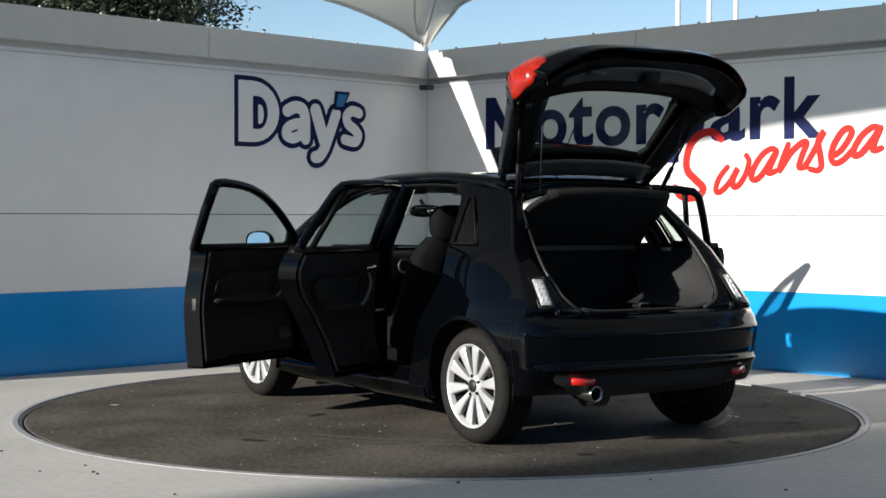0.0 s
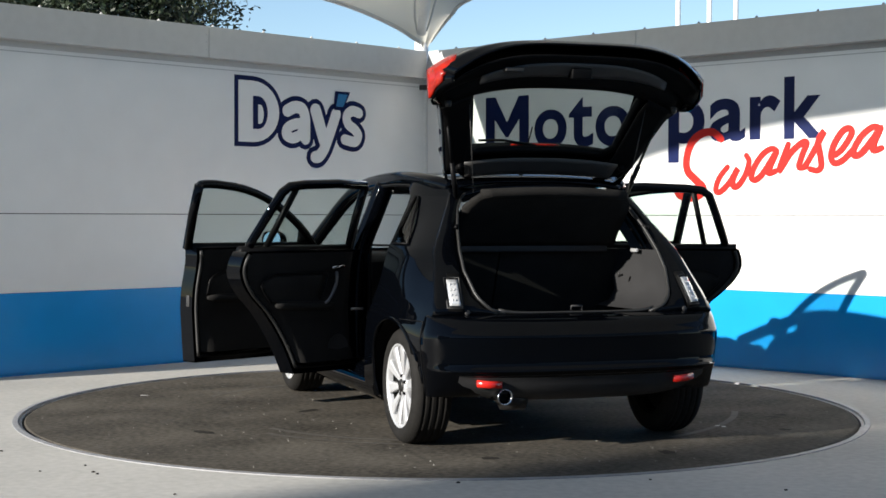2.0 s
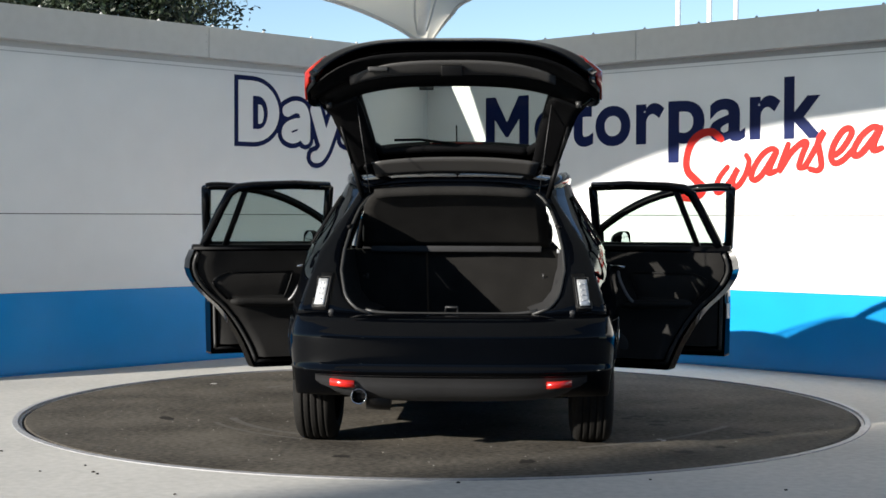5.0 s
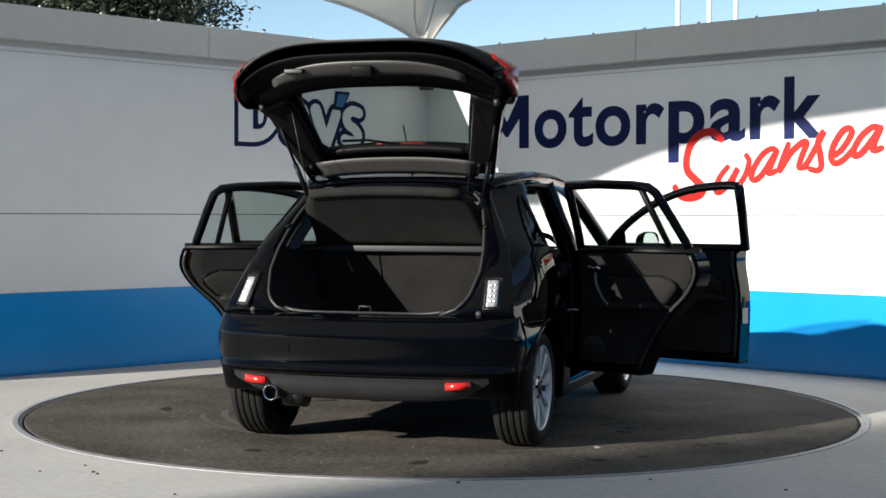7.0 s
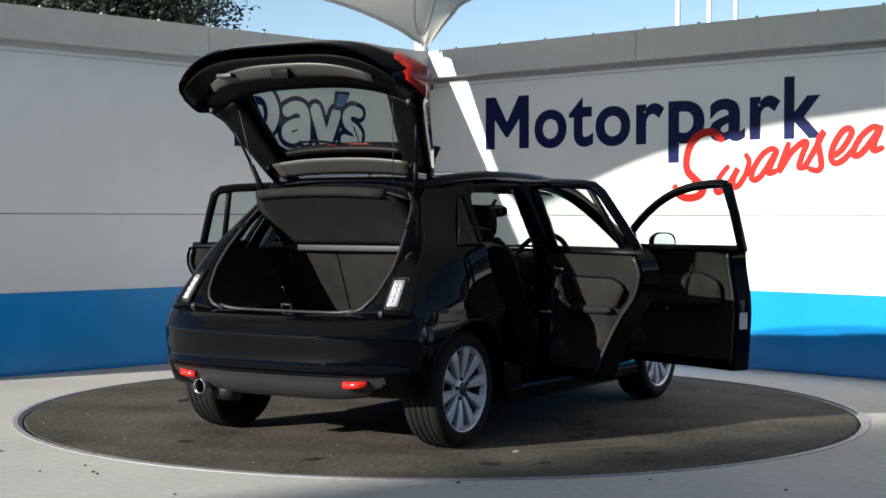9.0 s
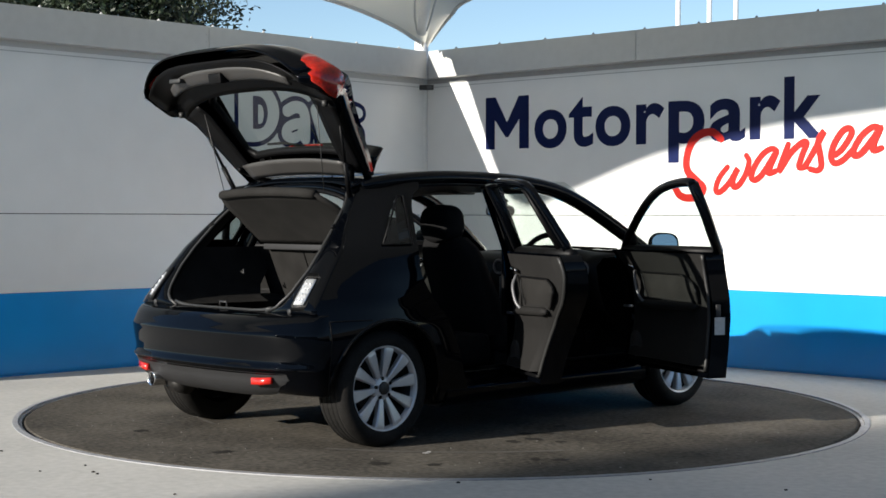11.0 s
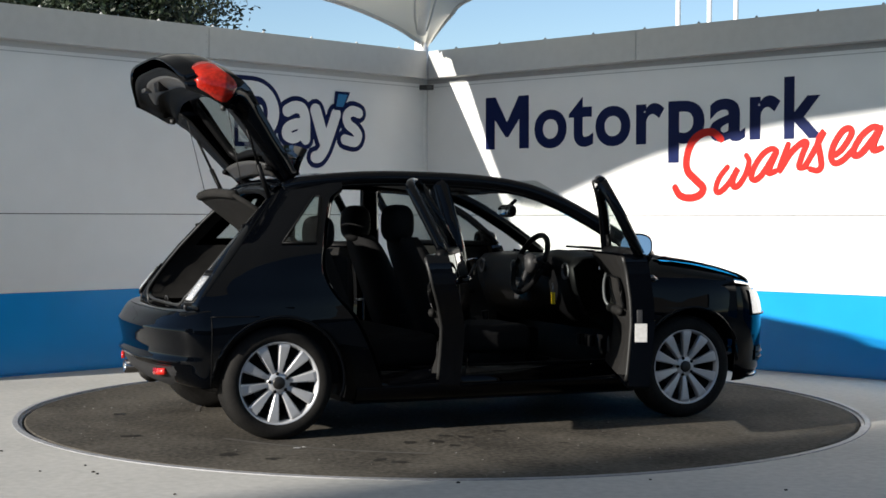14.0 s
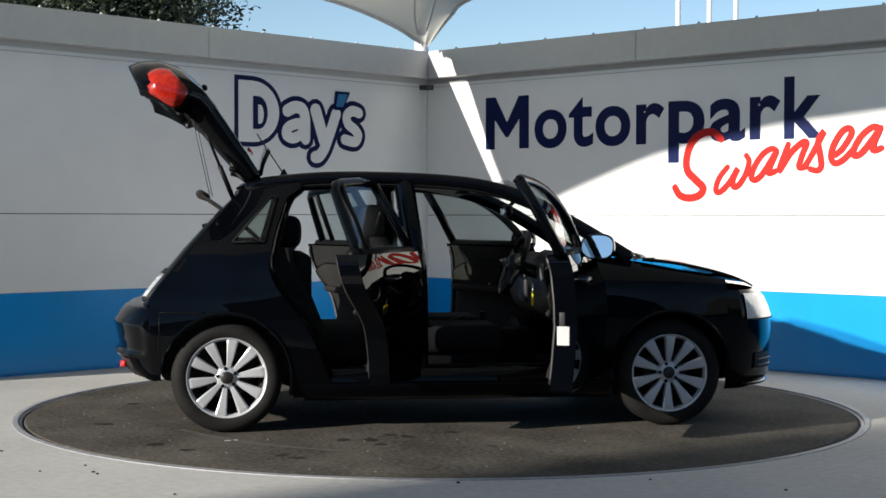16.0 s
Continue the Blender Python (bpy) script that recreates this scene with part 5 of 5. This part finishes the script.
def door(s, front):
    """A door in its closed place, in the car's space, then swung open about its hinge."""
    hinge_x, y_h = (2.05, 0.80) if front else (1.02, 0.80)
    deg = (62.4 if s > 0 else 66.6) if front else (63.2 if s > 0 else 63.8)
    hinge = Vector((hinge_x, s * y_h, 0))
    swing = Matrix.Translation(hinge) @ pose(0, 0, 0, 0, 0, -s * deg) @ Matrix.Translation(-hinge)
    def rear(z):
        return 1.10 - 0.16 * max(z - 0.9, 0) + 0.02 * math.exp(-((z - 0.92) / 0.15) ** 2) if front else door_x(z) - 0.010 - 0.062 * math.exp(-((z - 0.87) / 0.22) ** 2)
    def fore(z):
        return hinge_x + 0.0
    top = 0.985
    zs = [0.298, 0.31, 0.335, 0.37, 0.44, 0.52, 0.58, 0.62, 0.66, 0.72, 0.77, 0.80, 0.84, 0.88, 0.93, top]
    n = 16
    root = part("front_door" if front else "rear_door", sheet(skin_rows(zs, rear, fore, n, s)), PAINT, CAR, "open black door with dark lining", OFF @ swing, True)
    def q(name, bm, mat, label="", smooth=True, thick=0.0):
        return P(name, bm, mat, root, label, smooth, thick)
    # inner skin, set in from the outer one, and the edges between
    def inner_rows(zz, a0, a1, depth, k=10):
        rows = []
        for z in zz:
            a, b = rear(z) + a0, fore(z) - a1
            rows.append([(a + (b - a) * i / k, s * (side(a + (b - a) * i / k, z) - depth), z) for i in range(k + 1)])
        return rows
    q("inner_skin", sheet(inner_rows(zs, 0.012, 0.012, 0.110)), PAINT)
    ring_o = [(rear(z), z) for z in zs] + [(rear(top) + (fore(top) - rear(top)) * i / 10, top) for i in range(1, 11)] + [(fore(z), z) for z in zs[::-1]] + [(fore(zs[0]) + (rear(zs[0]) - fore(zs[0])) * i / 10, zs[0]) for i in range(1, 10)]
    rows = [[(x, s * (side(x, z) - d), z) for x, z in ring_o] for d in (0.0, 0.02, 0.07, 0.113)]
    q("door_edge", sheet(rows, closed=True), PAINT)
    # seal line round the lining
    seal = [(rear(z) + 0.028, s * (side(rear(z), z) - 0.118), z) for z in steps(0.335, 0.97, 20)]
    q("door_seal", tube(seal, 0.011, 6), SEAL, "grey rubber door seal")
    q("bottom_seal", tube([(x, s * (side(x, 0.335) - 0.118), 0.335) for x in steps(rear(0.335) + 0.03, fore(0.335) - 0.05, 8)], 0.010, 6), TRIM)
    # lining
    lz = [0.36, 0.39, 0.44, 0.52, 0.56, 0.60, 0.66, 0.72, 0.76, 0.80, 0.86, 0.92, 0.975]
    rows = []
    for z in lz:
        a, b = rear(z) + 0.05, fore(z) - 0.045
        rr = []
        for i in range(17):
            x = a + (b - a) * i / 16
            f = i / 16
            bulge = 0.035 * math.exp(-((z - 0.68) / 0.05) ** 2) * (1 if 0.12 < f < 0.9 else 0.3) + 0.028 * math.exp(-((z - 0.36) / 0.09) ** 2) + 0.010 * math.exp(-((z - 0.95) / 0.05) ** 2)
            rim = min(f, 1 - f) / 0.06
            rr.append((x, s * (side(x, z) - 0.114 - (0.018 + bulge) * min(rim, 1.0)), z))
        rows.append(rr)
    q("door_lining", sheet(rows), LINING, "charcoal moulded door lining")
    ins, rim = [], []
    for f in steps(0, 1, 8):
        z = 0.700 + 0.155 * f
        a = rear(z) + 0.085 + 0.14 * max(f - 0.55, 0.0) ** 2 / 0.2
        b = fore(z) - 0.30 + 0.05 * f
        ins.append([(a + (b - a) * i / 8, s * (side(a + (b - a) * i / 8, z) - 0.142 - 0.012 * math.sin(math.pi * f)), z) for i in range(9)])
    q("lining_insert", sheet(ins), CARPET, thick=0.010)
    rim = [r[-1] for r in ins] + ins[-1][::-1] + [r[0] for r in ins[::-1]]
    q("insert_groove", tube([(x, y - s * 0.006, z) for x, y, z in rim], 0.006, 6), TRIM)
    ledge = [(a + (b - a) * k / 10, s * (side(a + (b - a) * k / 10, 0.68) - 0.165), 0.685 - 0.015 * (k / 10)) for a, b in ((rear(0.68) + 0.08, fore(0.68) - 0.20),) for k in range(11)]
    q("armrest", tube(ledge, [0.012] + [0.024] * 9 + [0.014], 8), LINING)
    px = fore(0.8) - 0.26
    q("pull_handle", tube(curve([(px + 0.08, s * (side(px, 0.86) - 0.145), 0.86), (px + 0.05, s * (side(px, 0.8) - 0.185), 0.80), (px, s * (side(px, 0.72) - 0.19), 0.71), (px - 0.04, s * (side(px, 0.66) - 0.155), 0.665)], 10), 0.009, 8), DULL_SILVER, "dull silver pull handle")
    q("door_release", tube([(px + 0.12, s * (side(px, 0.9) - 0.15), 0.895), (px + 0.03, s * (side(px, 0.9) - 0.16), 0.885)], [0.013, 0.009], 8), CHROME, "chrome inner release")
    q("speaker", lathe([(0.0, 0.0), (0.07, 0.004), (0.078, 0.0)], 24), GREY_TRIM).matrix_basis = Matrix.Translation((fore(0.4) - 0.17, s * (side(1.9, 0.42) - 0.150), 0.43))
    q("latch", box(rear(0.62) - 0.004, rear(0.62) + 0.02, s * 0.775, s * 0.805, 0.63, 0.70, 0.004), GREY_TRIM)
    # window frame
    if front:
        rail = [(2.03, 0.985), (1.93, 1.085), (1.77, 1.195), (1.58, 1.285), (1.38, 1.340), (1.18, 1.362), (1.07, 1.364), (1.028, 1.356)]
        back_ = [(1.028, 1.356), (1.055, 1.2), (1.092, 0.985)]
    else:
        rail = [(1.005, 0.985), (0.980, 1.17), (0.955, 1.345)]
        back_ = [(0.955, 1.352), (0.74, 1.358), (0.50, 1.348), (0.400, 1.336), (0.360, 1.305), (0.318, 1.20), (0.262, 1.04), (0.250, 0.985)]
    on = lambda pts, d=0.02: [Vector((x, s * (side(x, z) - d), z)) for x, z in pts]
    bar = on(rail, 0.035)
    q("window_frame", tube(curve(bar, 16) if front else bar, 0.026, 8), PAINT)
    q("window_frame", tube(on(back_, 0.035), 0.030 if front else 0.026, 8), PAINT)
    q("frame_seal", tube(curve([p_ + Vector((0, -s * 0.026, -0.004)) for p_ in bar], 16), 0.008, 6), TRIM)
    q("window_ledge", tube(on([(rear(top) + 0.01, top), (fore(top) - 0.02, top)], 0.04), 0.030, 8), TRIM)
    if front:
        rows = []
        for f in steps(0, 1, 8):
            z = 0.985 + 0.355 * f
            b = float(np.interp(z, [r[1] for r in rail[:6]], [r[0] for r in rail[:6]]))
            a = 1.095 - 0.065 * f
            rows.append([(a + (b - a) * i / 8, s * (side(a + (b - a) * i / 8, z) - 0.035), z) for i in range(9)])
        q("window", sheet(rows), PANE, "lightly tinted door window")
        q("mirror_sail", sheet([[(2.02, s * (side(2.02, 0.985) - 0.03), 0.985), (1.90, s * (side(1.90, 0.985) - 0.03), 0.985)], [(1.96, s * (side(1.96, 1.05) - 0.03), 1.05), (1.90, s * (side(1.90, 1.10) - 0.03), 1.09)]]), TRIM, thick=0.02)
        mir = bmesh.new()
        rows = []
        for f, w, h_ in ((0.0, 0.091, 0.068), (0.25, 0.095, 0.072), (0.6, 0.082, 0.060), (0.85, 0.056, 0.040), (1.0, 0.02, 0.015)):
            rows.append([(1.795 + 0.10 * f, s * (0.845 + w * math.copysign(abs(math.cos(a)) ** 0.7, math.cos(a))), 1.015 + h_ * math.copysign(abs(math.sin(a)) ** 0.75, math.sin(a))) for a in (2 * math.pi * k / 28 for k in range(28))])
        sheet(rows, mir, closed=True)
        q("mirror_housing", mir, PAINT, "black door mirror housing")
        m2 = bmesh.new()
        m2.faces.new([m2.verts.new((1.799 + 0.13 * 0.061 * math.copysign(abs(math.sin(a)) ** 0.75, math.sin(a)), s * (0.845 + 0.084 * math.copysign(abs(math.cos(a)) ** 0.7, math.cos(a))), 1.015 + 0.061 * math.copysign(abs(math.sin(a)) ** 0.75, math.sin(a)))) for a in (2 * math.pi * k / 28 for k in range(28))])
        q("mirror_glass", m2, MIRROR, "silver mirror glass", smooth=False)
        q("mirror_foot", tube([(1.93, s * 0.72, 0.985), (1.87, s * 0.79, 0.980)], 0.022, 8), TRIM)
        if s < 0:
            q("edge_sticker", box(rear(0.55) - 0.006, rear(0.55) - 0.001, s * 0.765, s * 0.828, 0.535, 0.630, 0.001, 1), PAPER, "white label on the door edge", smooth=False)
    else:
        rows = []
        for f in steps(0, 1, 8):
            z = 0.985 + 0.36 * f
            a = float(np.interp(z, [0.985, 1.04, 1.20, 1.336], [0.25, 0.262, 0.318, 0.40]))
            b = 1.005 - 0.05 * f
            rows.append([(a + (b - a) * i / 8, s * (side(a + (b - a) * i / 8, z) - 0.035), z) for i in range(9)])
        q("window", sheet(rows), PANE, "lightly tinted door window")
        q("window_divider", tube(on([(0.375, 0.985), (0.455, 1.335)], 0.035), 0.018, 6), TRIM)
    hx = rear(0.82) + 0.10 if front else 0.42
    q("outer_handle", tube(curve([(hx, s * (side(hx, 0.85) + 0.004), 0.850), (hx + 0.03, s * (side(hx, 0.85) + 0.034), 0.852), (hx + 0.15, s * (side(hx, 0.85) + 0.034), 0.856), (hx + 0.19, s * (side(hx, 0.85) + 0.004), 0.856)], 12), 0.013, 8), PAINT)
    q("hinge", box(fore(0.5) - 0.01, fore(0.5) + 0.03, s * 0.77, s * 0.81, 0.42, 0.47, 0.004), PAINT)
    q("hinge", box(fore(0.8) - 0.01, fore(0.8) + 0.03, s * 0.77, s * 0.81, 0.78, 0.83, 0.004), PAINT)
    q("check_strap", tube([(fore(0.6) - 0.02, s * 0.76, 0.64), (fore(0.6) + 0.06, s * 0.74, 0.64)], 0.009, 6), STEEL)


for s in (1, -1):
    quarter(s)
    fender(s)
    tail(s)
rear_bumper()
roof()
screen()
nose()
interior()
hatch()
for s in (1, -1):
    door(s, True)
    door(s, False)
    wheel(0.0, s)
    wheel(2.469, s)


# ---- what moves ----
def motions():
    rows = [(k * 0.5, pose(*PIVOT, 0, 0, 0, 123.653 - 7.2462 * k * 0.5)) for k in range(33)]
    walk(TURNTABLE, rows)
    walk(CAR, rows)


motions()
